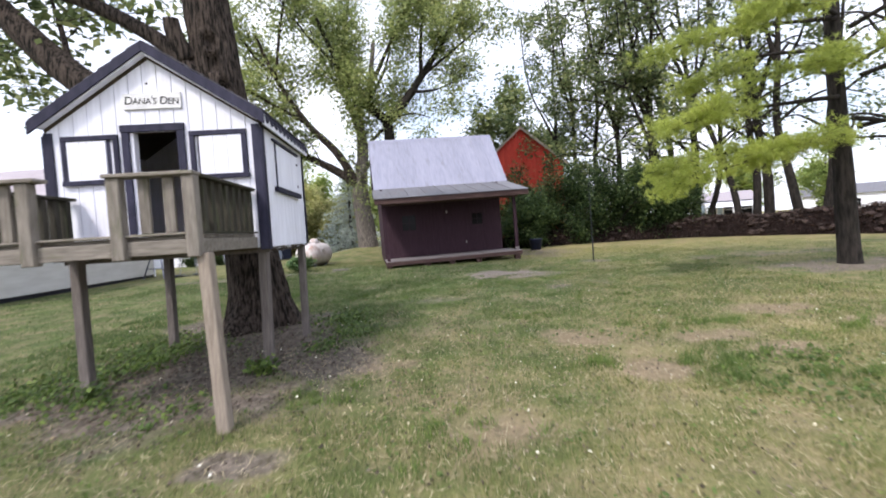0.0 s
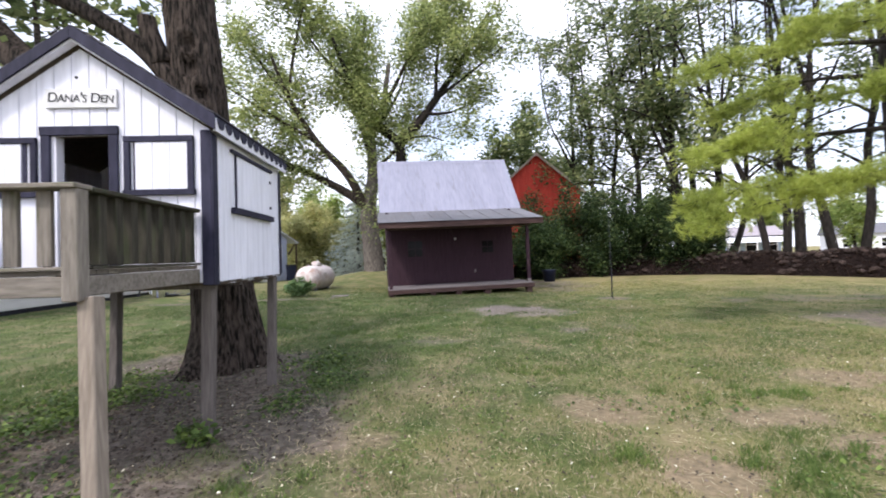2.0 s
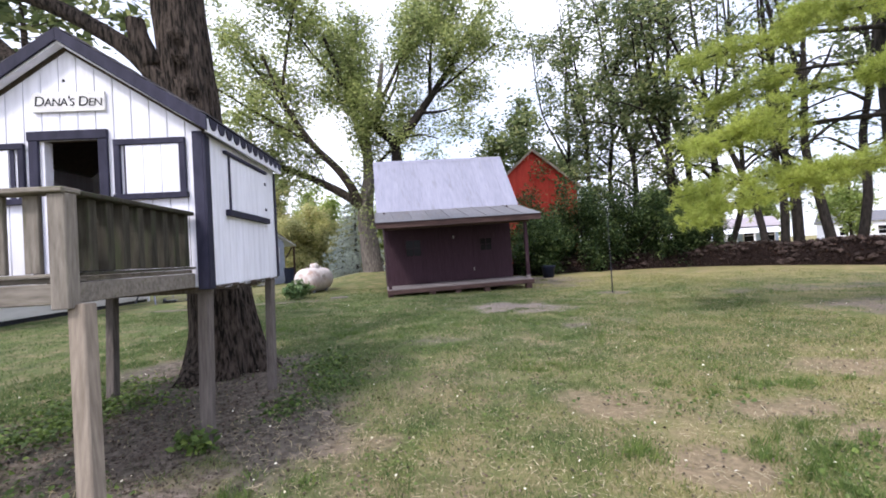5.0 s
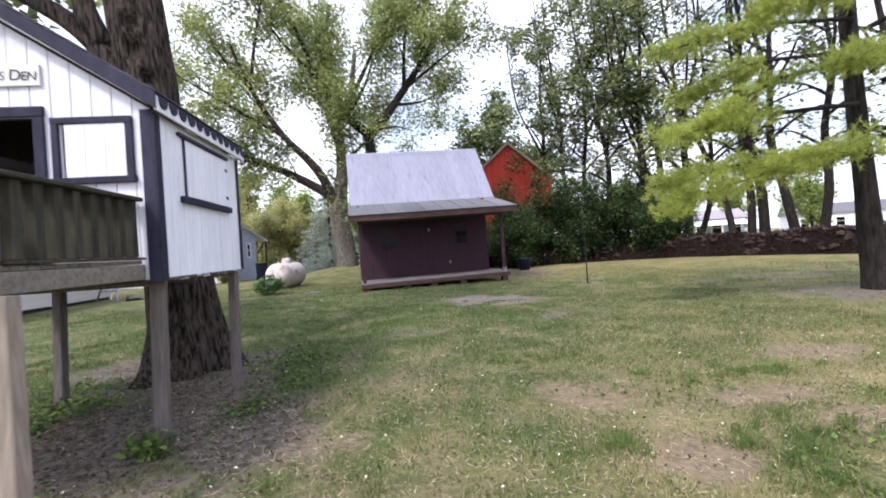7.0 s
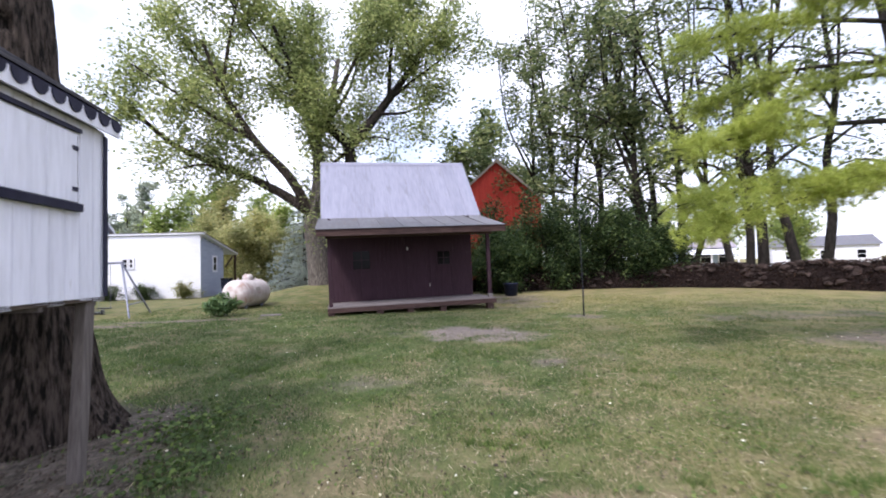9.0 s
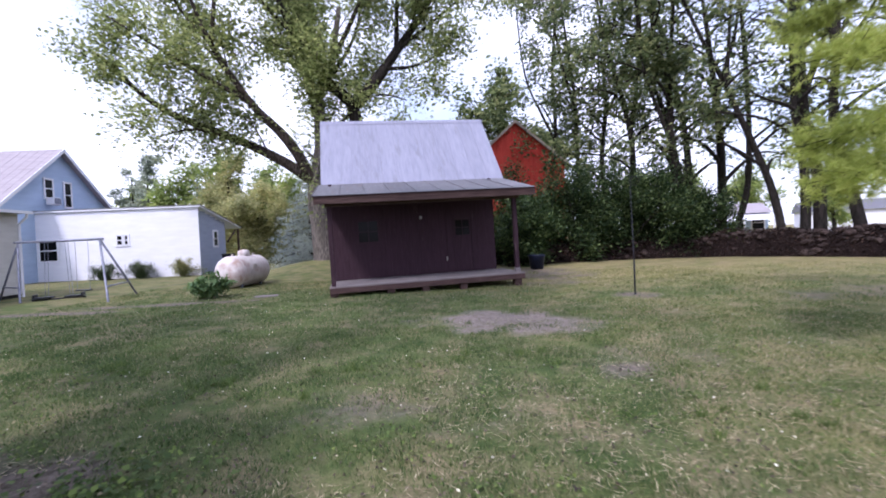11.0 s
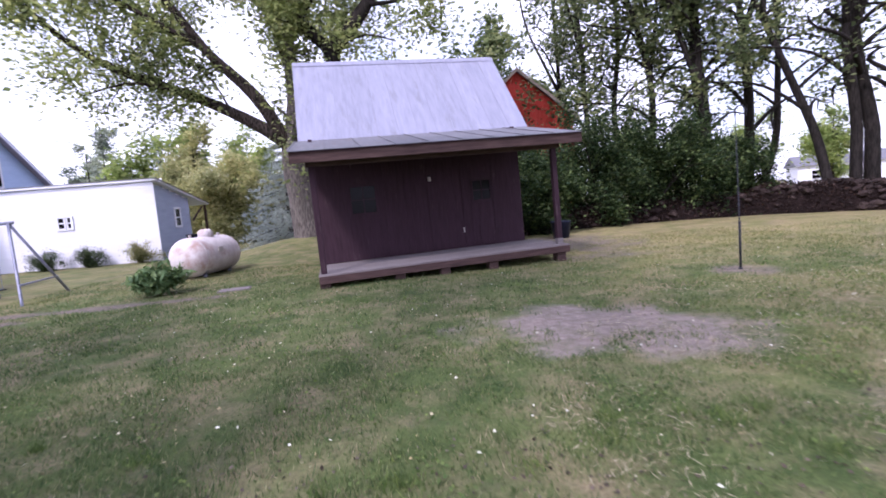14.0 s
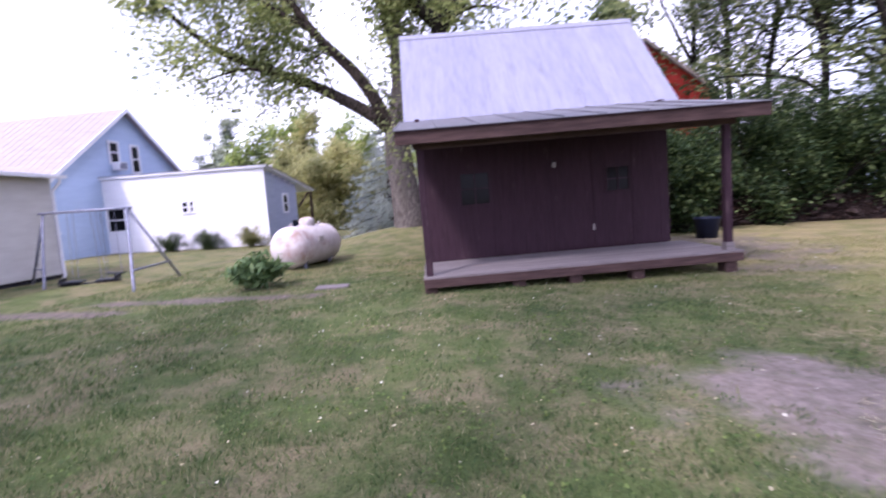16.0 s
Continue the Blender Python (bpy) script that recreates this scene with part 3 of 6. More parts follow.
def build_tree_house():
    hw = TH_W / 2
    # shell
    door = (-0.245, 0.244, 1.292)
    g = Geo()
    g.prism([(-hw, 0.02, 0), (door[0], 0.02, 0), (door[0], 0.02, gable(door[0])), (-hw, 0.02, TH_H)], (0, 0.05, 0))
    g.prism([(door[1], 0.02, 0), (hw, 0.02, 0), (hw, 0.02, TH_H), (door[1], 0.02, gable(door[1]))], (0, 0.05, 0))
    g.prism([(door[0], 0.02, door[2]), (door[1], 0.02, door[2]), (door[1], 0.02, gable(door[1])), (0, 0.02, gable(0)), (door[0], 0.02, gable(door[0]))], (0, 0.05, 0))
    front = part("front_wall", g, INSIDE, tree_house)
    side = part("side_wall", Geo().box(hw - 0.07, 0.07, 0, hw - 0.02, TH_D - 0.07, TH_H), INSIDE, tree_house)
    part("side_wall", Geo().box(-hw, 0.07, 0, -hw + 0.05, TH_D - 0.07, TH_H), WHITE, tree_house)
    part("back_wall", Geo().prism([(-hw, TH_D - 0.06, 0), (hw, TH_D - 0.06, 0), (hw, TH_D - 0.06, TH_H), (0, TH_D - 0.06, gable(0)), (-hw, TH_D - 0.06, TH_H)], (0, 0.06, 0)), WHITE, tree_house)
    part("floor_board", Geo().box(-hw, 0.0, -0.03, hw, TH_D, -0.002), INSIDE, tree_house)
    for yy in (0.1, 0.65, 1.2, TH_D - 0.1):
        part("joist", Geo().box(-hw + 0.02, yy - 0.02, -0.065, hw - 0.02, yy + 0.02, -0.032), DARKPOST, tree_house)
    # vertical planks of the front
    n = 15
    w = TH_W / n
    for i in range(n):
        a, b = -hw + i * w + 0.003, -hw + (i + 1) * w - 0.003
        z0 = -0.005 * (i % 3)
        spans = [(a, b, z0)]
        if a < door[1] and b > door[0]:
            spans = [(a, b, door[2])]
            if a < door[0] < b:
                spans.append((a, door[0], z0))
            if a < door[1] < b:
                spans.append((door[1], b, z0))
        for j, (p, q, z) in enumerate(spans):
            top = [(q, 0, gable(q)), (p, 0, gable(p))] if p * q >= 0 else [(q, 0, gable(q)), (0, 0, gable(0)), (p, 0, gable(p))]
            if j:
                top = [(q, 0, door[2]), (p, 0, door[2])]
            part("plank", Geo().prism([(p, 0, z), (q, 0, z)] + top, (0, 0.018, 0)), WHITE, front, bevel=0.003)
    # vertical planks of the side that is seen
    m = 12
    d = TH_D / m
    for i in range(m):
        a, b = i * d + 0.003, (i + 1) * d - 0.003
        part("plank", Geo().box(hw - 0.018, max(a, 0.02), -0.01 - 0.012 * ((i * 7) % 3), hw, b, TH_H), WHITE, side, bevel=0.003)
    # navy corner boards
    for sx in (-1, 1):
        part("corner_board", Geo().box(min(sx * (hw - 0.085), sx * (hw + 0.002)), -0.022, -0.03, max(sx * (hw - 0.085), sx * (hw + 0.002)), -0.002, TH_H + 0.01), NAVY, tree_house, bevel=0.003)
        part("corner_board", Geo().box(min(sx * (hw + 0.002), sx * (hw + 0.022)), -0.022, -0.03, max(sx * (hw + 0.002), sx * (hw + 0.022)), 0.072, TH_H - 0.02), NAVY, tree_house, bevel=0.003)
    part("corner_board", Geo().box(hw + 0.002, TH_D - 0.035, 0, hw + 0.018, TH_D + 0.01, TH_H - 0.03), NAVY, tree_house, bevel=0.003)
    # door frame, with no door leaf
    df = part("door_frame", Geo().box(door[0] - 0.075, -0.03, 0.12, door[0], -0.002, door[2]).box(door[1], -0.03, 0.12, door[1] + 0.075, -0.002, door[2]), NAVY, tree_house, bevel=0.004)
    part("lintel", Geo().box(door[0] - 0.085, -0.034, door[2], door[1] + 0.080, -0.002, door[2] + 0.078), NAVY, df, bevel=0.004)
    part("jamb", Geo().box(door[0], 0.0, 0.1, door[0] + 0.035, 0.09, door[2]), WHITE, df)
    # shuttered windows: navy frame round a white board
    for x0, x1, gap in ((-0.93, -0.36, 1), (0.368, 0.955, -1)):
        win = part("window_frame", Geo().box(x0, -0.030, 0.81, x0 + 0.05, -0.002, 1.275).box(x1 - 0.05, -0.030, 0.81, x1, -0.002, 1.275).box(x0, -0.034, 1.228, x1, -0.002, 1.277), NAVY, tree_house, bevel=0.003)
        part("sill", Geo().box(x0 - 0.005, -0.045, 0.762, x1 + 0.015, -0.002, 0.81), NAVY, win, bevel=0.003)
        a, b = (x0 + 0.05, x1 - 0.125) if gap > 0 else (x0 + 0.095, x1 - 0.05)
        for k in range(3):
            part("shutter_board", Geo().box(a + k * (b - a) / 3, -0.022, 0.813, a + (k + 1) * (b - a) / 3 - 0.003, -0.004, 1.225), WHITE, win, bevel=0.002)
        c, e = (b + 0.004, b + 0.035) if gap > 0 else (a - 0.02, a - 0.003)
        part("shutter_edge", Geo().box(c, -0.012, 0.813, e, -0.003, 1.225), NAVY, win)
    # shutter on the side
    sh = part("shutter", Geo().box(hw + 0.004, 0.52, 0.70, hw + 0.020, 0.85, 1.20).box(hw + 0.004, 0.853, 0.70, hw + 0.020, 1.18, 1.20).box(hw + 0.004, 1.183, 0.70, hw + 0.020, 1.50, 1.20), WHITE, tree_house, bevel=0.003)
    part("sill", Geo().box(hw + 0.004, 0.385, 0.632, hw + 0.05, 1.52, 0.69), NAVY, sh, bevel=0.003)
    part("shutter_edge", Geo().box(hw + 0.002, 0.485, 0.692, hw + 0.014, 0.512, 1.215), NAVY, sh)
    part("shutter_edge", Geo().box(hw + 0.002, 1.504, 0.692, hw + 0.012, 1.516, 1.20), NAVY, sh)
    part("head_board", Geo().box(hw + 0.004, 0.375, 1.218, hw + 0.034, 1.53, 1.246), NAVY, sh)
    for z in (0.78, 1.08):
        part("hinge", Geo().box(hw + 0.020, 1.44, z, hw + 0.026, 1.50, z + 0.03), NAVY, sh)
    # roof
    ov, y0, y1, t = 0.065, -0.10, TH_D + 0.09, 0.055
    apex = gable(0) + 0.10
    low = apex - (hw + ov) * SLOPE
    for sx in (-1, 1):
        e = sx * (hw + ov)
        deck = part("roof_slope", Geo().prism([(0, y0 + 0.02, apex), (e, y0 + 0.02, low), (e, y0 + 0.02, low + t), (0, y0 + 0.02, apex + t)], (0, y1 - y0 - 0.04, 0)), NAVY, tree_house)
        rows = 8
        for r in range(rows):
            u0, u1 = r / rows, (r + 1.12) / rows
            xa, xb = e * (1 - u0), e * (1 - u1)
            za, zb = low + t + 0.012 + (apex - low) * u0, low + t + 0.004 + (apex - low) * min(u1, 1.0)
            xb = xb if u1 <= 1 else 0
            part("shingle", Geo().prism([(xa + sx * 0.012, y0, za - 0.008), (xb, y0, zb - 0.004), (xb, y0, zb + 0.004), (xa + sx * 0.012, y0, za + 0.006)], (0, y1 - y0, 0)), SHINGLE, deck)
        part("barge_board", Geo().prism([(0, y0 - 0.02, apex + t - 0.005), (e + sx * 0.02, y0 - 0.02, low + t - 0.01), (e + sx * 0.02, y0 - 0.02, low - 0.085), (0, y0 - 0.02, apex - 0.055)], (0, 0.022, 0)), NAVY, tree_house, bevel=0.003)
        part("soffit", Geo().prism([(0, y0 + 0.004, apex - 0.075), (e * 0.93, y0 + 0.004, low - 0.075 + 0.07 * (apex - low)), (e * 0.93, y0 + 0.004, low - 0.004 + 0.07 * (apex - low)), (0, y0 + 0.004, apex - 0.004)], (0, -y0 - 0.03, 0)), WHITE, tree_house)
    for sx in (-1, 1):
        part("roof_lining", Geo().prism([(0, 0.0, gable(0) + 0.002), (sx * hw, 0.0, gable(hw) + 0.002), (sx * hw, 0.0, gable(hw) + 0.096), (0, 0.0, gable(0) + 0.096)], (0, TH_D, 0)), INSIDE, tree_house)
    # scalloped trim under the eave
    e = hw + ov + 0.01
    trim = part("eave_board", Geo().box(e - 0.02, y0 + 0.02, low - 0.085, e, y1 - 0.02, low + 0.03), WHITE, tree_house)
    k = 12
    for i in range(k):
        c = y0 + 0.12 + i * (y1 - y0 - 0.2) / (k - 1)
        poly = [(e + 0.003, c + 0.072 * math.cos(a), low + 0.03 - 0.085 * math.sin(a)) for a in np.linspace(0, math.pi, 9)]
        part("scallop", Geo().prism(poly, (0.008, 0, 0)), NAVY, trim)
    # knot hole and name board
    part("knot_hole", Geo().tube([(-0.03, -0.004, 1.80), (-0.03, 0.01, 1.80)], [0.013, 0.013], 8), BLACK, front)
    sign = part("name_board", Geo().box(-0.277, -0.024, 1.529, 0.316, -0.003, 1.693), SIGN, tree_house, "white board with hand-painted black letters", bevel=0.004)
    cu = bpy.data.curves.new("lettering", "FONT")
    cu.body, cu.size, cu.extrude, cu.align_x, cu.align_y, cu.offset = "Dana's Den", 0.118, 0.002, "CENTER", "CENTER", -0.0006
    cu.space_character, cu.small_caps_scale, cu.shear = 0.93, 0.80, 0.06
    for k, ch in enumerate(cu.body):
        cu.body_format[k].use_small_caps = ch.islower()
    txt = new("lettering_curve", cu)
    bpy.context.view_layer.update()
    me = bpy.data.meshes.new_from_object(txt.evaluated_get(bpy.context.evaluated_depsgraph_get()))
    bpy.data.objects.remove(txt)
    me.materials.clear()
    me.materials.append(BLACK)
    part("lettering", me, BLACK, sign, m=pose(0.02, -0.027, 1.612, 90, 1.5, 0))
    # deck
    x0, x1, yf = -0.90, 0.98, -1.36
    nb = 13
    bw = (-0.035 - yf) / nb
    for i in range(nb):
        part("deck_board", Geo().box(x0, yf + i * bw + 0.004, 0.115, x1, yf + (i + 1) * bw - 0.004, 0.145), DECKX, tree_house, bevel=0.004)
    part("front_beam", Geo().box(x0, yf - 0.04, -0.005, x1, yf, 0.112), DECKX, tree_house, bevel=0.006)
    part("side_beam", Geo().box(x1 - 0.02, yf + 0.002, -0.005, x1 + 0.018, -0.03, 0.112), DECKX, tree_house, m=None, bevel=0.006)
    part("side_beam", Geo().box(x0 - 0.018, yf + 0.002, -0.005, x0 + 0.02, -0.03, 0.112), DECKX, tree_house, bevel=0.006)
    part("kick_board", Geo().box(x0, yf - 0.05, 0.148, x1, yf + 0.03, 0.168), DECKX, tree_house, bevel=0.004)
    part("kick_board", Geo().box(x1 - 0.045, yf + 0.034, 0.148, x1 + 0.03, -0.035, 0.168), RAILSHADE, tree_house, bevel=0.004)
    posts = [(-0.80, yf - 0.012), (-0.255, yf - 0.012), (0.402, yf - 0.012), (x1 - 0.02, yf - 0.012)]
    for px, py in posts:
        part("rail_post", Geo().box(px - 0.048, py - 0.075, -0.03, px + 0.048, py + 0.02, 0.605), DECK, tree_house, bevel=0.006)
    for a, b in ((0.335, x1 + 0.03), (x0, -0.14)):
        part("rail_cap", Geo().box(a, yf - 0.11, 0.606, b, yf + 0.04, 0.636), DECKX, tree_house, bevel=0.006)
    part("rail_cap", Geo().box(x1 - 0.11, yf + 0.045, 0.600, x1 + 0.035, -0.035, 0.630), RAILSHADE, tree_house, bevel=0.006)
    part("rail_cap", Geo().box(x0 - 0.03, yf + 0.045, 0.600, x0 + 0.09, -0.035, 0.630), RAILSHADE, tree_house, bevel=0.006)
    for bx in (-0.70, -0.56, -0.42, 0.60, 0.785):
        part("baluster", Geo().box(bx - 0.042, yf - 0.035, 0.17, bx + 0.042, yf - 0.005, 0.604), DECK, tree_house, bevel=0.004)
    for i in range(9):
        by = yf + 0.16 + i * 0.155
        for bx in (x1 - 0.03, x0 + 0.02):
            part("baluster", Geo().box(bx - 0.034, by - 0.034, 0.17, bx + 0.034, by + 0.034, 0.598), RAILSHADE, tree_house, bevel=0.004)
    # posts under the house and deck
    inv = TH.inverted()
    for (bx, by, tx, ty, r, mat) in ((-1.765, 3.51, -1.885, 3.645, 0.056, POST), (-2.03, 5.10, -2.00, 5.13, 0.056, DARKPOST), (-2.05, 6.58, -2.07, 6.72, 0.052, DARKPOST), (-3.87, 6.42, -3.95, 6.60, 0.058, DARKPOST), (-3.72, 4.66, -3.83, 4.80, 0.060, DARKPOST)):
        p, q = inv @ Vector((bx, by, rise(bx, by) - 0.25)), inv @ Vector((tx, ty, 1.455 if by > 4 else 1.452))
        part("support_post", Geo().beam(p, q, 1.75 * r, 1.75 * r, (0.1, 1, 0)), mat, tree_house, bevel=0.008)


build_tree_house()


# ---- maroon cabin with a porch ----
CABIN = pose(-2.03, 16.35, 0.0, 0, -1.15, 9.17)
cabin = thing("cabin", CABIN, "maroon board cabin with tin roof and open front porch", "cabin")


def build_cabin():
    wx0, wx1, wy, zf = 0.05, 4.87, 1.80, 0.54
    # porch floor
    n = 12
    for i in range(n):
        a = -0.02 + i * (wy + 0.02) / n
        part("porch_board", Geo().box(0.0, a + 0.003, zf - 0.035, 5.07, a + (wy + 0.02) / n - 0.003, zf), PORCH, cabin, bevel=0.004)
    part("porch_beam", Geo().box(0.0, -0.03, zf - 0.17, 5.07, 0.02, zf - 0.037), FASCIA, cabin, bevel=0.006)
    part("porch_beam", Geo().box(0.0, 0.022, zf - 0.17, 0.05, wy, zf - 0.037), FASCIA, cabin)
    part("porch_beam", Geo().box(5.02, 0.022, zf - 0.17, 5.07, wy, zf - 0.037), FASCIA, cabin)
    # blocks take the dark fascia colour to pass for shadow beneath the porch
    for bx in (0.1, 1.5, 2.4, 3.4, 4.9):
        part("footing_block", Geo().box(bx - 0.1, 0.03, 0.05, bx + 0.1, 0.25, zf - 0.172), FASCIA, cabin, bevel=0.01)
    # body
    for x0, x1, y0, y1 in ((wx0, wx1, 6.92, 7.0), (wx0, wx0 + 0.08, wy + 0.1, 6.92), (wx1 - 0.08, wx1, wy + 0.1, 6.92)):
        part("wall", Geo().box(x0, y0, 0.25, x1, y1, 3.3), MAROON, cabin)
    for sx in (wx0, wx1 - 0.06):
        part("gable_wall", Geo().prism([(sx, 2.62, 3.302), (sx, 6.46, 3.302), (sx, 4.54, 5.58)], (0.06, 0, 0)), MAROON, cabin)
    wins = ((0.78, 1.40, 1.56, 2.22), (3.62, 4.12, 1.60, 2.12))
    fw = part("front_wall", Geo().box(wx0, wy + 0.03, zf, wx1, wy + 0.10, 3.2), MAROON, cabin)
    edges = [wx0, 1.42, 2.02, 2.58, 3.40, 4.14, wx1]
    for i in range(6):
        a, b = edges[i] + 0.003, edges[i + 1] - 0.003
        zb = zf + (0.012, 0.05, 0.012, 0.045, 0.05, 0.012)[i]
        for k in range(4):
            p, q = a + k * (b - a) / 4, a + (k + 1) * (b - a) / 4
            cuts = [(p, q, zb, 3.2)]
            for (u0, u1, v0, v1) in wins:
                if p < u1 - 0.01 and q > u0 + 0.01:
                    cuts = [(p, q, zb, v0), (p, q, v1, 3.2)]
                    if p < u0:
                        cuts.append((p, u0, v0, v1))
                    if q > u1:
                        cuts.append((u1, q, v0, v1))
            for c0, c1, d0, d1 in cuts:
                part("plank", Geo().box(c0 + 0.001, wy, d0, c1 - 0.001, wy + 0.028, d1), MAROON, fw, bevel=0.0015)
    for x in (1.42, 2.58, 3.40):
        part("batten", Geo().box(x - 0.03, wy - 0.018, zf + 0.05, x + 0.03, wy - 0.002, 2.62), MAROON, fw, bevel=0.003)
    for u0, u1, v0, v1 in wins:
        win = part("window_frame", Geo().box(u0, wy - 0.012, v0, u0 + 0.04, wy + 0.02, v1).box(u1 - 0.04, wy - 0.012, v0, u1, wy + 0.02, v1).box(u0, wy - 0.012, v1 - 0.04, u1, wy + 0.02, v1).box(u0, wy - 0.012, v0, u1, wy + 0.02, v0 + 0.04), MAROON, cabin, bevel=0.003)
        c, d = (u0 + u1) / 2, (v0 + v1) / 2
        part("glazing_bar", Geo().box(c - 0.012, wy - 0.006, v0 + 0.04, c + 0.012, wy + 0.018, v1 - 0.04).box(u0 + 0.04, wy - 0.005, d - 0.012, u1 - 0.04, wy + 0.017, d + 0.012), MAROON, win)
        for pa, pb in ((u0 + 0.04, c - 0.012), (c + 0.012, u1 - 0.04)):
            for qa, qb in ((v0 + 0.04, d - 0.012), (d + 0.012, v1 - 0.04)):
                part("pane", Geo().box(pa, wy + 0.008, qa, pb, wy + 0.014, qb), GLASS, win)
    lamp = part("porch_light", Geo().lathe([(0.025, 0), (0.036, 0.015), (0.036, 0.08), (0.022, 0.10)], 10), SLAB, cabin, "small pale porch lamp, unlit", smooth=True, m=pose(2.62, wy - 0.07, 2.16))
    part("lamp_bracket", Geo().box(-0.02, 0.02, 0.10, 0.02, 0.068, 0.14), PLASTIC, lamp)
    part("door_latch", Geo().box(3.33, wy - 0.035, 0.90, 3.37, wy - 0.019, 1.02), SLAB, cabin, "pale metal latch", bevel=0.004)
    # posts, plates and rafters of the porch
    for px in (0.10, 4.93):
        part("porch_post", Geo().box(px - 0.055, 0.10, zf + 0.001, px + 0.055, 0.21, 2.52), MAROON, cabin, bevel=0.008)
    part("post_foot", Geo().box(4.865, 0.09, zf + 0.001, 4.995, 0.22, zf + 0.12), PORCH, cabin, "pale worn foot of the post", bevel=0.006)
    part("porch_plate", Geo().box(0.0, 0.10, 2.522, 5.07, 0.20, 2.65), FASCIA, cabin, bevel=0.006)
    ex0, ex1, ey, ez, kx0, kx1, ky, kz = -0.24, 5.42, -0.167, 2.77, -0.19, 5.30, 2.45, 3.36
    sl = (kz - ez) / (ky - ey)
    part("fascia", Geo().box(ex0, ey - 0.03, ez - 0.20, ex1, ey + 0.005, ez + 0.0), FASCIA, cabin, bevel=0.006)
    for sx in (ex0, ex1 - 0.03):
        part("fascia", Geo().prism([(sx, ey + 0.008, ez - 0.18), (sx, ky, kz - 0.18), (sx, ky, kz - 0.02), (sx, ey + 0.008, ez - 0.02)], (0.03, 0, 0)), FASCIA, cabin)
    for i in range(9):
        x = 0.1 + i * 0.61
        part("rafter", Geo().prism([(x, ey + 0.01, ez - 0.12), (x, wy + 0.02, ez - 0.12 + sl * (wy - ey)), (x, wy + 0.02, ez - 0.03 + sl * (wy - ey)), (x, ey + 0.01, ez - 0.03)], (0.04, 0, 0)), MAROON, cabin)
    # roof sheets with raised seams
    n = 9
    porch_roof = part("porch_roof", Geo().prism([(ex0, ey - 0.05, ez - 0.02), (ex0, ky, kz - 0.02), (ex0, ky, kz - 0.004), (ex0, ey - 0.05, ez - 0.004)], (ex1 - ex0, 0, 0)), MAROON, cabin)
    for i in range(n):
        a, b = ex0 - 0.01 + i * (ex1 - ex0 + 0.02) / n, ex0 - 0.01 + (i + 1) * (ex1 - ex0 + 0.02) / n
        part("roof_sheet", Geo().prism([(a, ey - 0.07, ez), (a, ky, kz), (a, ky, kz + 0.006), (a, ey - 0.07, ez + 0.006)], (b - a - 0.002, 0, 0)), TINDARK, porch_roof)
        part("seam", Geo().prism([(a - 0.01, ey - 0.07, ez + 0.007), (a - 0.01, ky, kz + 0.007), (a - 0.01, ky, kz + 0.025), (a - 0.01, ey - 0.07, ez + 0.025)], (0.02, 0, 0)), TINDARK, porch_roof)
    ry, rz, rx0, rx1 = 4.54, 5.74, -0.17, 5.46
    n = 12
    for sgn in (1, -1):
        y0 = ky if sgn > 0 else 2 * ry - ky
        yy = ky - 0.02 if sgn > 0 else y0
        slope = part("main_roof", Geo().prism([(rx0, yy, kz - 0.02), (rx0, ry, rz - 0.02), (rx0, ry, rz - 0.004), (rx0, yy, kz - 0.004)], (rx1 - rx0, 0, 0)), MAROON, cabin)
        for i in range(n):
            a, b = rx0 - 0.01 + i * (rx1 - rx0 + 0.02) / n, rx0 - 0.01 + (i + 1) * (rx1 - rx0 + 0.02) / n
            part("roof_sheet", Geo().prism([(a, yy, kz + 0.002), (a, ry, rz), (a, ry, rz + 0.006), (a, yy, kz + 0.008)], (b - a - 0.002, 0, 0)), TIN, slope)
            part("seam", Geo().prism([(a - 0.007, yy, kz + 0.009), (a - 0.007, ry, rz + 0.007), (a - 0.007, ry, rz + 0.016), (a - 0.007, yy, kz + 0.018)], (0.010, 0, 0)), TIN, slope)
    part("ridge_cap", Geo().prism([(rx0 - 0.01, ry - 0.12, rz - 0.105), (rx0 - 0.01, ry, rz + 0.03), (rx0 - 0.01, ry + 0.12, rz - 0.105), (rx0 - 0.01, ry, rz + 0.012)], (rx1 - rx0 + 0.02, 0, 0)), TIN, cabin)


build_cabin()


# ---- red barn behind ----
BARN = pose(5.7, 31.3, 0.35, 0, 0, -4)
barn = thing("barn", BARN, "weathered bright red board barn with gable roof", "barn")


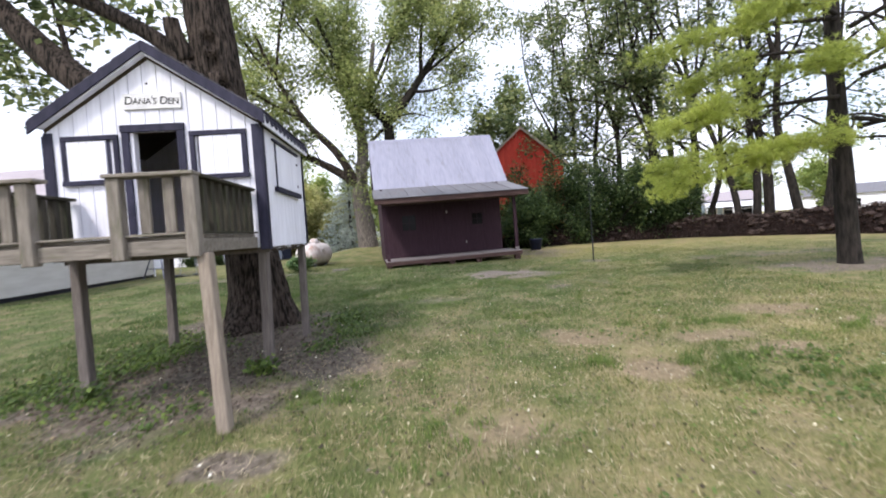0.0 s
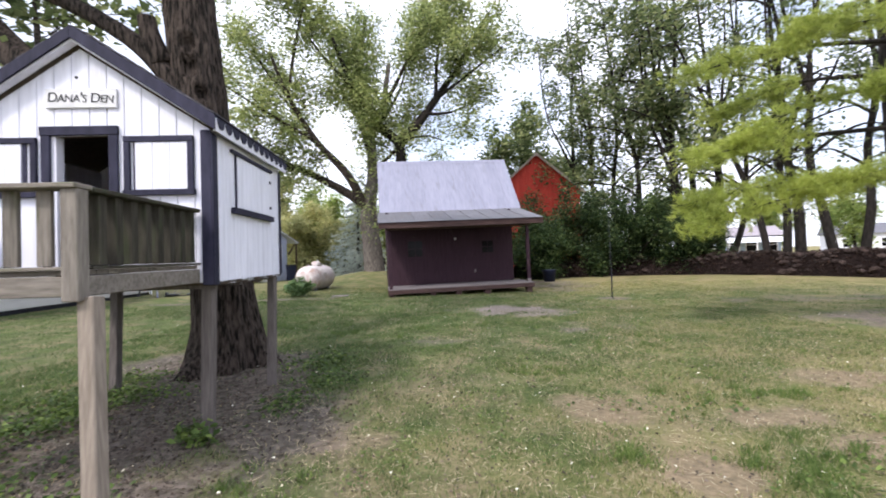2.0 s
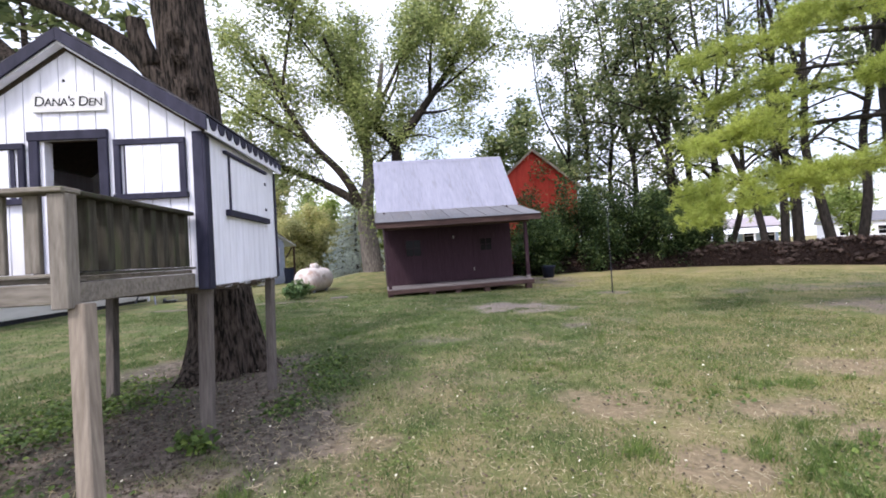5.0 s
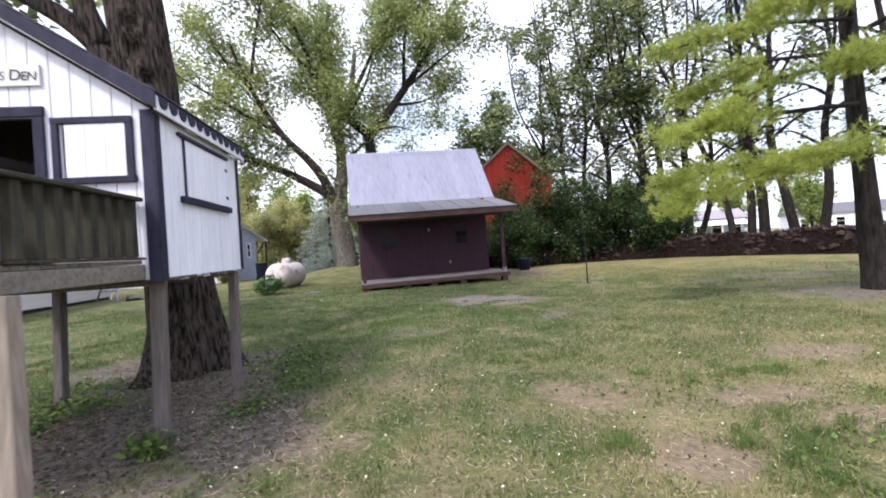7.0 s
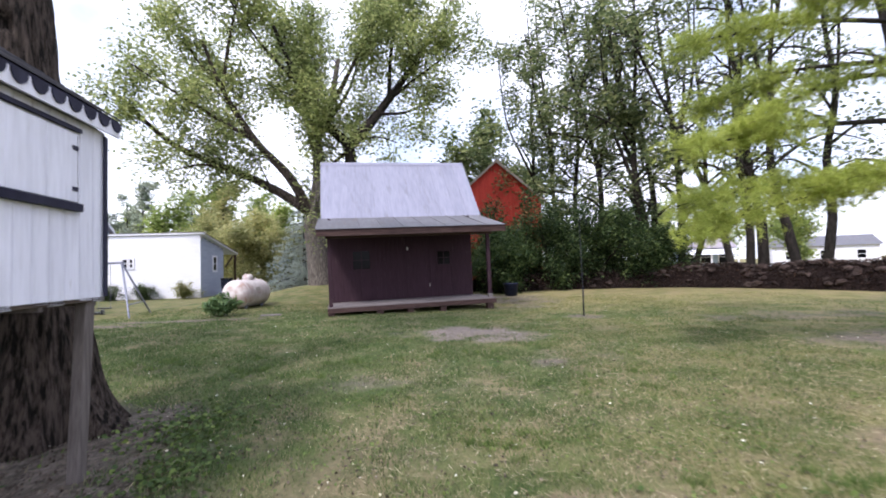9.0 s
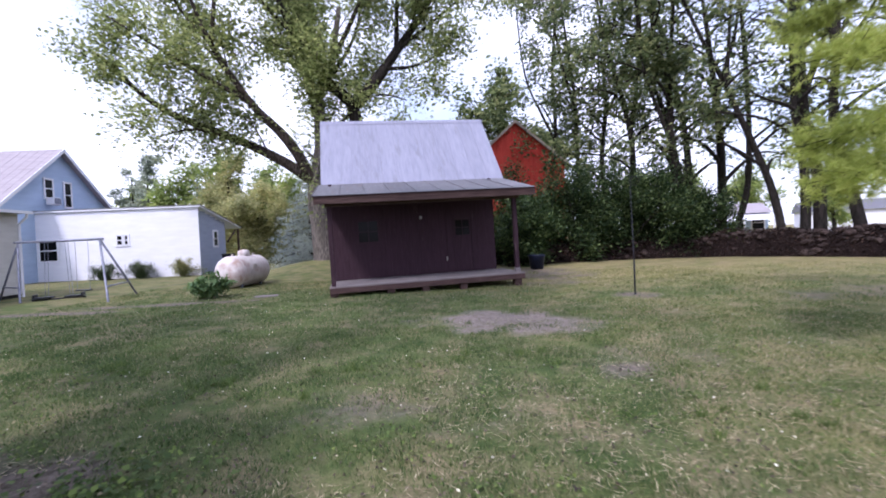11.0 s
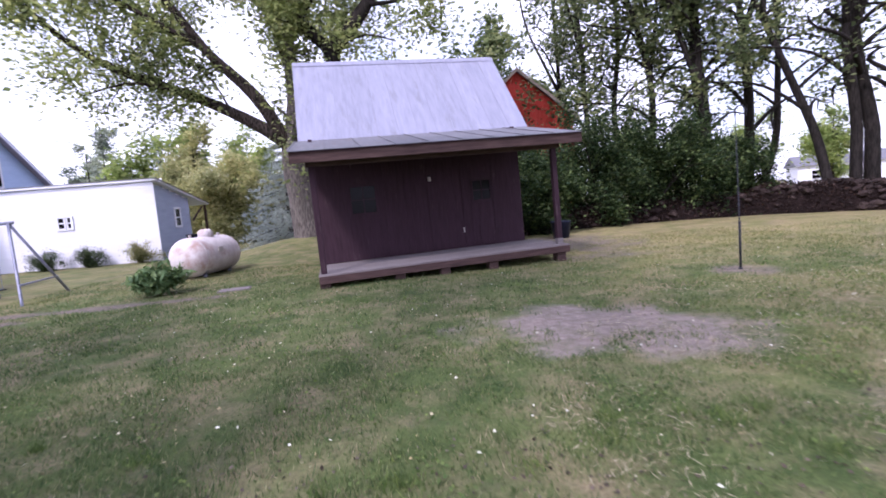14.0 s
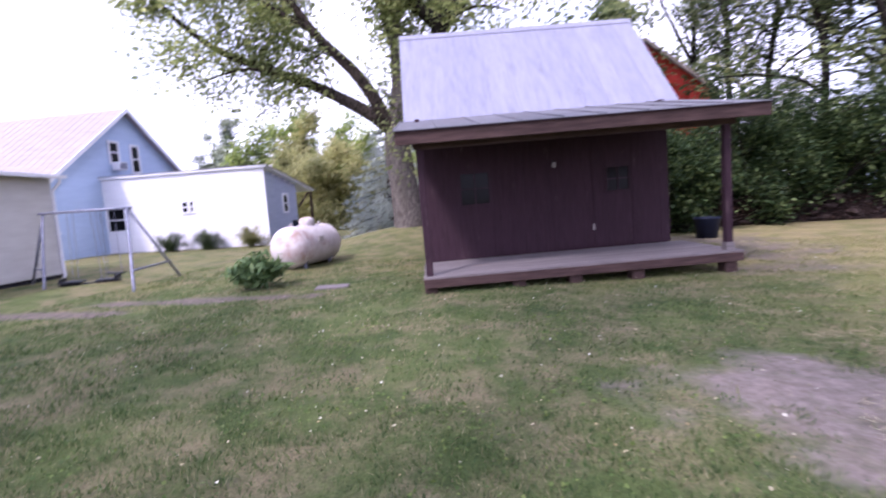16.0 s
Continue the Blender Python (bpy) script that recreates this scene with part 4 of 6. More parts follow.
def build_barn():
    hw, dep, eave, peak = 2.75, 9.0, 5.35, 7.75
    sl = (peak - eave) / hw
    part("wall", Geo().prism([(-hw, 0.05, -0.3), (hw, 0.05, -0.3), (hw, 0.05, eave), (0, 0.05, peak), (-hw, 0.05, eave)], (0, 0.1, 0)), RED, barn)
    for sx in (-hw, hw - 0.1):
        part("wall", Geo().box(sx, 0.152, -0.3, sx + 0.1, dep, eave), RED, barn)
    part("wall", Geo().prism([(-hw, dep, -0.3), (hw, dep, -0.3), (hw, dep, eave), (0, dep, peak), (-hw, dep, eave)], (0, 0.1, 0)), RED, barn)
    n = 24
    w = 2 * hw / n
    for i in range(n):
        a, b = -hw + i * w + 0.006, -hw + (i + 1) * w - 0.006
        part("board", Geo().prism([(a, 0.02, -0.1), (b, 0.02, -0.1), (b, 0.02, peak - abs(b) * sl), (a, 0.02, peak - abs(a) * sl)], (0, 0.028, 0)), RED, barn)
    door = part("loft_door", Geo().box(-2.45, -0.03, 3.3, -1.55, 0.015, 5.5), MAROON, barn, "dark brown loft door")
    part("door_brace", Geo().beam((-2.4, -0.04, 3.4), (-1.6, -0.04, 5.4), 0.02, 0.09, (0, 1, 0)), MAROON, door)
    for s in (-1, 1):
        e = s * (hw + 0.28)
        ze = peak - (hw + 0.28) * sl
        # lighter tin on the sunward slope, darker on the other: shading by material
        part("roof_slope", Geo().prism([(0, -0.3, peak + 0.02), (e, -0.3, ze + 0.02), (e, -0.3, ze + 0.10), (0, -0.3, peak + 0.10)], (0, dep + 0.6, 0)), TIN if s < 0 else TINDARK, barn)
        part("rake_board", Geo().prism([(0, -0.34, peak + 0.1), (e, -0.34, ze + 0.1), (e, -0.34, ze - 0.08), (0, -0.34, peak - 0.08)], (0, 0.036, 0)), POST, barn)


build_barn()


# ---- house, flat annex and side wing ----
def lap(g, p, q, z0, z1, step=0.115, lip=0.012):
    """Lapped boards between two ground points, proud on the right-hand side of the way from p to q."""
    p, q = Vector((*p, 0)), Vector((*q, 0))
    d = (q - p).normalized()
    o = Vector((d.y, -d.x, 0))
    n = max(1, round((z1 - z0) / step))
    h = (z1 - z0) / n
    for i in range(n):
        a, b = Vector((0, 0, z0 + i * h)), Vector((0, 0, z0 + (i + 1) * h))
        g.prism([p + a, p + a + o * lip, p + b + o * 0.002, p + b], q - p)
    return g


def window_part(parent, x0, x1, z0, z1, mat=SIDING, bars=1, m=None):
    """A sash window in the local x-z plane, facing -y."""
    fr = part("window_frame", Geo().box(x0 - 0.1, -0.05, z0 - 0.1, x0, 0.0, z1 + 0.1).box(x1, -0.05, z0 - 0.1, x1 + 0.1, 0.0, z1 + 0.1).box(x0, -0.05, z1, x1, 0.0, z1 + 0.1).box(x0, -0.06, z0 - 0.1, x1, 0.0, z0), mat, parent, bevel=0.006, m=m)
    mid = (z0 + z1) / 2
    part("sash_bar", Geo().box(x0, -0.04, mid - 0.025, x1, -0.012, mid + 0.025), mat, fr)
    if bars > 1:
        c = (x0 + x1) / 2
        part("sash_bar", Geo().box(c - 0.03, -0.042, z0, c + 0.03, -0.012, z1), mat, fr)
    for za, zb in ((z0, mid - 0.025), (mid + 0.025, z1)):
        part("pane", Geo().box(x0, -0.022, za, x1, -0.014, zb), GLASS, fr)
    return fr


annex = thing("annex", pose(-11.05, 28.5, 0.28), "white sided flat-roofed annex with shed roof", "house")


def build_annex():
    # front along -x from the corner, side running back
    W, D, H, HB = 8.9, 3.0, 3.42, 2.80
    part("wall", Geo().prism([(-W, 0.02, -0.2), (-W, D, -0.2), (-W, D, HB), (-W, 0.02, H)], (W - 0.02, 0, 0)), SIDING, annex)
    part("front_siding", lap(Geo(), (-W, 0.0), (0.0, 0.0), 0.05, H), SIDING, annex)
    g = Geo()
    n = 28
    for i in range(n):
        z0, z1 = 0.05 + i * 0.115, 0.05 + (i + 1) * 0.115
        y1 = D if z1 < HB else D * (H - z1) / (H - HB)
        if y1 > 0.05:
            g.prism([(0, 0.0, z0), (0.012, 0.0, z0), (0.002, 0.0, z1), (0, 0.0, z1)], (0, y1, 0))
    part("side_siding", g, SHADESIDE, annex)
    part("corner_post", Geo().box(-0.03, -0.03, 0, 0.03, 0.03, H - 0.03), SIDING, annex, bevel=0.006)
    part("foundation", Geo().box(-W, -0.02, -0.25, 0.015, D, 0.048), SLAB, annex)
    slope = (H - HB) / D
    part("roof", Geo().prism([(-W, -0.12, H + 0.02 + 0.12 * slope), (-W, D + 1.8, H + 0.02 - slope * (D + 1.8) * 0.95), (-W, D + 1.8, H + 0.09 - slope * (D + 1.8) * 0.95), (-W, -0.12, H + 0.11 + 0.12 * slope)], (W + 0.2, 0, 0)), SIDING, annex, "white-edged shed roof")
    part("roof_skin", Geo().prism([(-W, -0.14, H + 0.13), (-W, D + 1.82, H + 0.105 - slope * (D + 1.8) * 0.95), (-W, D + 1.82, H + 0.125 - slope * (D + 1.8) * 0.95), (-W, -0.14, H + 0.16)], (W + 0.23, 0, 0)), TINDARK, annex)
    part("porch_post", Geo().box(0.05, D + 1.5, -0.1, 0.15, D + 1.6, H - 0.95), FASCIA, annex)
    part("porch_brace", Geo().beam((0.1, D + 0.05, 1.7), (0.1, D + 1.2, 2.4), 0.07, 0.07), FASCIA, annex)
    window_part(annex, -7.78, -6.95, 1.08, 2.08)
    window_part(annex, -4.0, -3.78, 1.75, 2.17)
    window_part(annex, -3.62, -3.5, 1.75, 2.17)
    window_part(annex, 1.55, 1.95, 1.5, 2.25, m=pose(0, 0, 0, 0, 0, 90))
    part("vent_pipe", Geo().tube([(-0.6, 1.9, 3.0), (-0.6, 1.9, 3.75)], [0.05, 0.05], 10), SIDING, annex, smooth=True)
    part("wall_spigot", Geo().box(-1.05, -0.08, 0.75, -0.95, -0.005, 0.85), PLASTIC, annex)


build_annex()
house = thing("house", pose(-19.0, 30.2, 0.28), "gabled house with shade-blue gable and faded metal roof", "house")


def build_house():
    hw, eave, peak, L = 4.3, 3.35, 6.85, 12.0
    sl = (peak - eave) / hw
    # the gable's blue shade is put into its siding; other walls stay white
    part("gable_wall", Geo().prism([(-0.15, -hw, -0.2), (-0.15, hw, -0.2), (-0.15, hw, eave), (-0.15, 0, peak), (-0.15, -hw, eave)], (0.13, 0, 0)), BLUESIDE, house)
    g = Geo()
    for i in range(58):
        z0, z1 = -0.1 + i * 0.12, -0.1 + (i + 1) * 0.12
        h = hw if z1 < eave else (peak - z1) / sl
        if h > 0.05:
            g.prism([(-0.02, -h, z0), (-0.006, -h, z0), (-0.017, -h, z1), (-0.02, -h, z1)], (0, 2 * h, 0))
    part("gable_siding", g, BLUESIDE, house)
    for s in (-1, 1):
        part("wall", Geo().box(-L, s * hw - 0.1, -0.2, -0.152, s * hw + 0.1, eave), SIDING, house)
        e, ze = s * (hw + 0.35), eave - 0.35 * sl
        part("roof_slope", Geo().prism([(-L, 0, peak + 0.02), (-L, e, ze + 0.02), (-L, e, ze + 0.12), (-L, 0, peak + 0.12)], (L + 0.3, 0, 0)), ROOFRED, house)
        part("rake_board", Geo().prism([(0.30, 0, peak + 0.14), (0.30, e, ze + 0.14), (0.30, e, ze - 0.06), (0.30, 0, peak - 0.06)], (0.04, 0, 0)), SIDING, house)
        ribs = Geo()
        for i in range(28):
            x = -L + 0.3 + i * 0.43
            ribs.prism([(x, 0, peak + 0.122), (x, e, ze + 0.122), (x, e, ze + 0.130), (x, 0, peak + 0.130)], (0.035, 0, 0))
        part("roof_rib", ribs, ROOFRED, house)
    part("wall", Geo().prism([(-L, -hw, -0.2), (-L, hw, -0.2), (-L, hw, eave), (-L, 0, peak), (-L, -hw, eave)], (-0.1, 0, 0)), SIDING, house)
    turn = pose(0.0, 0, 0, 0, 0, 90)
    window_part(house, -1.0, -0.55, 4.35, 5.25, m=turn)
    window_part(house, 0.28, 0.68, 3.95, 5.2, m=turn)
    ac = part("air_conditioner", Geo().box(0.03, -1.0, 3.95, 0.42, -0.5, 4.33), SIDING, house, "white window air conditioner", bevel=0.01)
    part("grille", Geo().box(0.421, -0.96, 3.99, 0.43, -0.54, 4.29), STEEL, ac)
    part("chimney_pipe", Geo().tube([(-1.2, 2.8, 4.2), (-1.2, 2.8, 6.3)], [0.07, 0.07], 10), SLAB, house)


build_house()
wing = thing("wing", pose(-13.06, 20.63, 0.1), "house wing in shade-toned siding with dark skirting and white downspout", "house")


def build_wing():
    L, H = 9.5, 2.95
    d = Vector((0.07, -1.0, 0)).normalized()
    p, q = Vector((0, 0, 0)), d * L
    back = Vector((-7.0, 0, 0))
    part("wall", Geo().prism([p + Vector((-0.02, 0, 0.3)), q + Vector((-0.02, 0, 0.3)), q + back + Vector((0, 0, 0.3)), p + back + Vector((0, 0, 0.3))], (0, 0, H - 0.32)), WINGSHADE, wing)
    part("siding", lap(Geo(), (q.x, q.y), (p.x, p.y), 0.32, H), WINGSHADE, wing)
    part("skirting", Geo().prism([p + Vector((-0.04, 0, -0.2)), q + Vector((-0.04, 0, -0.2)), q + back + Vector((0, 0, -0.2)), p + back + Vector((0, 0, -0.2))], (0, 0, 0.498)), PLASTIC, wing)
    part("roof", Geo().prism([p + Vector((0.25, 0.2, H)), q + Vector((0.25, -0.2, H)), q + back + Vector((0, -0.2, H + 0.35)), p + back + Vector((0, 0.2, H + 0.35))], (0, 0, 0.08)), TINDARK, wing)
    part("gutter", Geo().beam(p + Vector((0.30, 0.2, H + 0.03)), q + Vector((0.30, 0, H + 0.03)), 0.1, 0.09), SIDING, wing)
    ds = part("downspout", Geo().tube([(0.30, 0.02, H), (0.28, 0.02, H - 0.12), (0.06, -0.02, H - 0.35), (0.06, -0.02, 0.2), (0.2, -0.02, 0.08)], [0.04] * 5, 8), SIDING, wing, "white metal downspout")
    part("pipe_strap", Geo().box(0.0, -0.07, 1.4, 0.11, 0.03, 1.44), SIDING, ds)


build_wing()


# ---- trees ----
def smooth_line(pts, k=4):
    """More points along a line, rounded."""
    pts = [Vector(p) for p in pts]
    out = []
    for i in range(len(pts) - 1):
        a, b = pts[max(i - 1, 0)], pts[i]
        c, d = pts[i + 1], pts[min(i + 2, len(pts) - 1)]
        for j in range(k):
            t = j / k
            out.append(0.5 * ((2 * b) + (c - a) * t + (2 * a - 5 * b + 4 * c - d) * t * t + (3 * b - a - 3 * c + d) * t ** 3))
    return out + [pts[-1]]


def grow(limbs, rng, subs, reach, twigs, per_twig, leaf, first=0.3, up=0.35, bunch=0.22, thick=0.22, box=None):
    """Branches and twigs on the limbs. Returns the wood and the places of the leaves."""
    wood, spots = Geo(), []
    for pts, r0, r1 in limbs:
        line = smooth_line(pts, 4)
        n = len(line)
        rads = [r0 + (r1 - r0) * (i / (n - 1)) ** 0.8 for i in range(n)]
        wood.tube(line, rads, 10 if r0 > 0.12 else 7, 0.12)
    for pts, r0, r1 in limbs:
        line = smooth_line(pts, 6)
        n = len(line)
        length = sum((line[i + 1] - line[i]).length for i in range(n - 1))
        for s in range(max(1, int(subs * length))):
            u = first + (1 - first) * (s + rng.random()) / max(1, int(subs * length))
            i = min(int(u * (n - 1)), n - 2)
            base = line[i]
            tan = (line[i + 1] - line[i]).normalized()
            dirv = (tan * 0.7 + Vector(rng.normal(size=3)) * 0.75 + Vector((0, 0, up))).normalized()
            L = reach * rng.uniform(0.5, 1.2)
            bend = Vector(rng.normal(size=3)) * 0.34
            mid, tip = base + dirv * L * 0.5 + bend * L * 0.4, base + (dirv + bend * 0.6 + Vector((0, 0, -0.1))) * L
            sub = [base, mid, tip]
            rb = max(0.012, (r0 + (r1 - r0) * u) * thick)
            wood.tube(smooth_line(sub, 3), np.linspace(rb, 0.006, 7), 5)
            for w in range(twigs):
                v = 0.3 + 0.7 * (w + rng.random()) / twigs
                o = base.lerp(mid, v * 2) if v < 0.5 else mid.lerp(tip, v * 2 - 1)
                td = (dirv * 0.5 + Vector(rng.normal(size=3)) * 0.8 + Vector((0, 0, 0.05))).normalized()
                tl = reach * rng.uniform(0.22, 0.5)
                e = o + td * tl
                wood.tube([o, o.lerp(e, 0.5) + Vector((0, 0, 0.03)), e], [0.010, 0.007, 0.003], 3, caps=False)
                k = int(per_twig * rng.uniform(0.5, 1.5))
                t = rng.random((k, 1)) ** 0.7
                spots.append(np.array(o) * (1 - t) + np.array(e) * t + rng.normal(size=(k, 3)) * bunch)
    return wood, np.concatenate(spots)


def tree(name, label, base, limbs, bark, leafmat, rng, category="tree", group="", droop=0.15, leaf=0.10, fork=(), **kw):
    ob = thing(name, pose(*base), label, category, group)
    wood, spots = grow(limbs, rng, leaf=leaf, **kw)
    part("trunk", wood, bark, ob, smooth=True)
    for piece, group_limbs, first, skin in fork:
        wood, more = grow(group_limbs, rng, leaf=leaf, **{**kw, "first": first})
        part(piece, wood, skin, ob, smooth=True)
        spots = np.concatenate([spots, more])
    v, f = leaf_cards(spots, leaf, rng, droop=droop)
    soup("crown", v, f, leafmat, ob)
    return ob


def branching(rng, height, r, lean=(0, 0), start=0.35, n=6, spread=0.45, fork=True):
    """A trunk with limbs that leave it from start upwards."""
    lx, ly = lean
    trunk = [(0, 0, -0.3)]
    for i in range(1, 6):
        t = i / 5
        trunk.append((lx * t ** 1.3 + rng.normal() * 0.15 * t, ly * t ** 1.3 + rng.normal() * 0.15 * t, height * t))
    limbs = [(trunk, r, 0.04)]
    line = smooth_line(trunk, 6)
    for i in range(n):
        u = start + (0.95 - start) * (i + rng.random() * 0.6) / n
        p = line[int(u * (len(line) - 1))]
        a = i * 2.4 + rng.random() * 1.2
        L = height * spread * (1.15 - u) * rng.uniform(0.7, 1.25)
        d = Vector((math.cos(a), math.sin(a), 0.45 + 0.5 * rng.random()))
        d.normalize()
        q1 = p + d * L * 0.5 + Vector((0, 0, -0.05 * L))
        q2 = p + d * L + Vector((rng.normal() * 0.1 * L, rng.normal() * 0.1 * L, 0.12 * L))
        limbs.append(([tuple(p), tuple(q1), tuple(q2)], r * (0.62 - 0.4 * u), 0.02))
    return limbs


# old tree that holds the tree house
def build_house_tree():
    bx, by = -3.10, 7.62
    ob = thing("old_tree", pose(bx, by, rise(bx, by)), "huge old tree with furrowed bark beside the tree house", "tree")
    rng = np.random.default_rng(11)
    wood = Geo()
    # trunk with root flare, finely ribbed
    n, lv = 130, 110
    ring = []
    for i in range(lv + 1):
        t = i / lv
        z = -0.25 + 9.2 * t
        cx, cy = -0.02 - 0.115 * max(z - 0.6, 0), 0.03 * max(z, 0)
        r = 0.36 + 0.22 * math.exp(-max(z, 0) / 0.40) + 0.05 * math.exp(-max(z, 0) / 2.0) - 0.004 * z
        for j in range(n):
            a = 2 * math.pi * j / n
            root = 1 + 0.20 * math.exp(-max(z, 0) / 0.35) * (math.sin(3 * a + 0.6) + 0.5 * math.sin(7 * a + 1.9))
            ridge = 1 - abs(noise.noise(Vector((math.cos(a) * 6.5, math.sin(a) * 6.5, z * 0.7))))
            ridge = 0.09 * (ridge ** 3) + 0.055 * abs(noise.noise(Vector((math.cos(a) * 15, math.sin(a) * 15, z * 1.6))))
            rr = r * root * (0.97 + ridge)
            # two old branch holes
            for ha, hz, hr in ((-1.35, 4.25, 0.10), (-1.30, 4.62, 0.09), (-1.0, 3.9, 0.08)):
                dd = math.hypot((((a - ha + math.pi) % (2 * math.pi)) - math.pi) * r, (z - hz) * 0.7)
                if dd < hr * 1.8:
                    rr *= 1 + (0.05 if dd > hr else -0.25)
            ring.append((cx + rr * math.cos(a), cy + rr * math.sin(a), z))
    fs = [(i * n + j, i * n + (j + 1) % n, (i + 1) * n + (j + 1) % n, (i + 1) * n + j) for i in range(lv) for j in range(n)]
    wood.add(ring, fs)
    bough = Geo()
    # heavy low bough, and the bough that leaves over the roof with its stub
    low = smooth_line([(-0.25, 0.1, 2.7), (-1.6, 0.15, 3.5), (-2.9, 0.2, 4.35), (-4.2, 0.3, 5.7), (-5.6, 0.2, 7.4)], 6)
    bough.tube(low, np.linspace(0.33, 0.14, len(low)), 20, 0.16)
    over = smooth_line([(-0.42, -0.05, 3.75), (-0.78, -0.1, 4.25), (-1.25, -0.15, 4.72), (-2.1, -0.2, 5.25), (-3.4, -0.3, 5.9), (-4.6, -0.2, 7.2)], 6)
    bough.tube(over, np.linspace(0.155, 0.075, len(over)), 18, 0.16)
    stub = smooth_line([(-0.80, -0.12, 4.35), (-0.95, -0.18, 4.75), (-0.98, -0.2, 5.0)], 4)
    bough.tube(stub, np.linspace(0.14, 0.11, len(stub)), 14, 0.2)
    part("trunk", wood, BARK, ob, smooth=True)
    part("bough", bough, BARK, ob, smooth=True)
    limbs = [([(-0.95, 0.25, 8.2), (-0.3, 0.6, 10.0), (0.9, 1.2, 12.5)], 0.30, 0.05), ([(-0.95, 0.25, 8.4), (-1.8, -0.2, 10.5), (-2.6, -0.6, 13.5)], 0.28, 0.05),
             ([(-0.9, 0.2, 7.6), (0.6, -0.4, 9.0), (2.6, -1.4, 10.6)], 0.22, 0.05), ([(-0.9, 0.2, 7.4), (-0.6, 1.8, 9.0), (0.2, 3.8, 11.0)], 0.22, 0.05),
             ([(-2.9, 0.2, 4.35), (-3.6, 0.9, 5.6), (-4.3, 1.6, 6.5)], 0.07, 0.02), ([(-2.1, -0.2, 5.25), (-2.4, -0.9, 6.2), (-2.6, -1.5, 7.0)], 0.06, 0.02), ([(-3.4, -0.3, 5.9), (-4.4, 0.6, 6.3), (-5.4, 1.4, 6.1)], 0.06, 0.02), ([(-4.2, 0.3, 5.7), (-5.2, 1.0, 5.9), (-6.3, 1.8, 5.5)], 0.07, 0.02),
             ([(-4.6, -0.2, 7.2), (-5.6, -0.4, 8.6), (-6.2, -0.5, 10.0)], 0.11, 0.04), ([(-5.6, 0.2, 7.4), (-6.6, 0.6, 9.0), (-7.2, 1.2, 10.5)], 0.14, 0.04)]
    w2, spots = grow(limbs, rng, subs=1.3, reach=1.9, twigs=6, per_twig=34, leaf=0.12, first=0.2, bunch=0.26)
    part("upper_limb", w2, BARK, ob, smooth=True)
    v, f = leaf_cards(spots, 0.13, rng, droop=0.2)
    soup("crown", v, f, LEAF_DARK, ob)


build_house_tree()


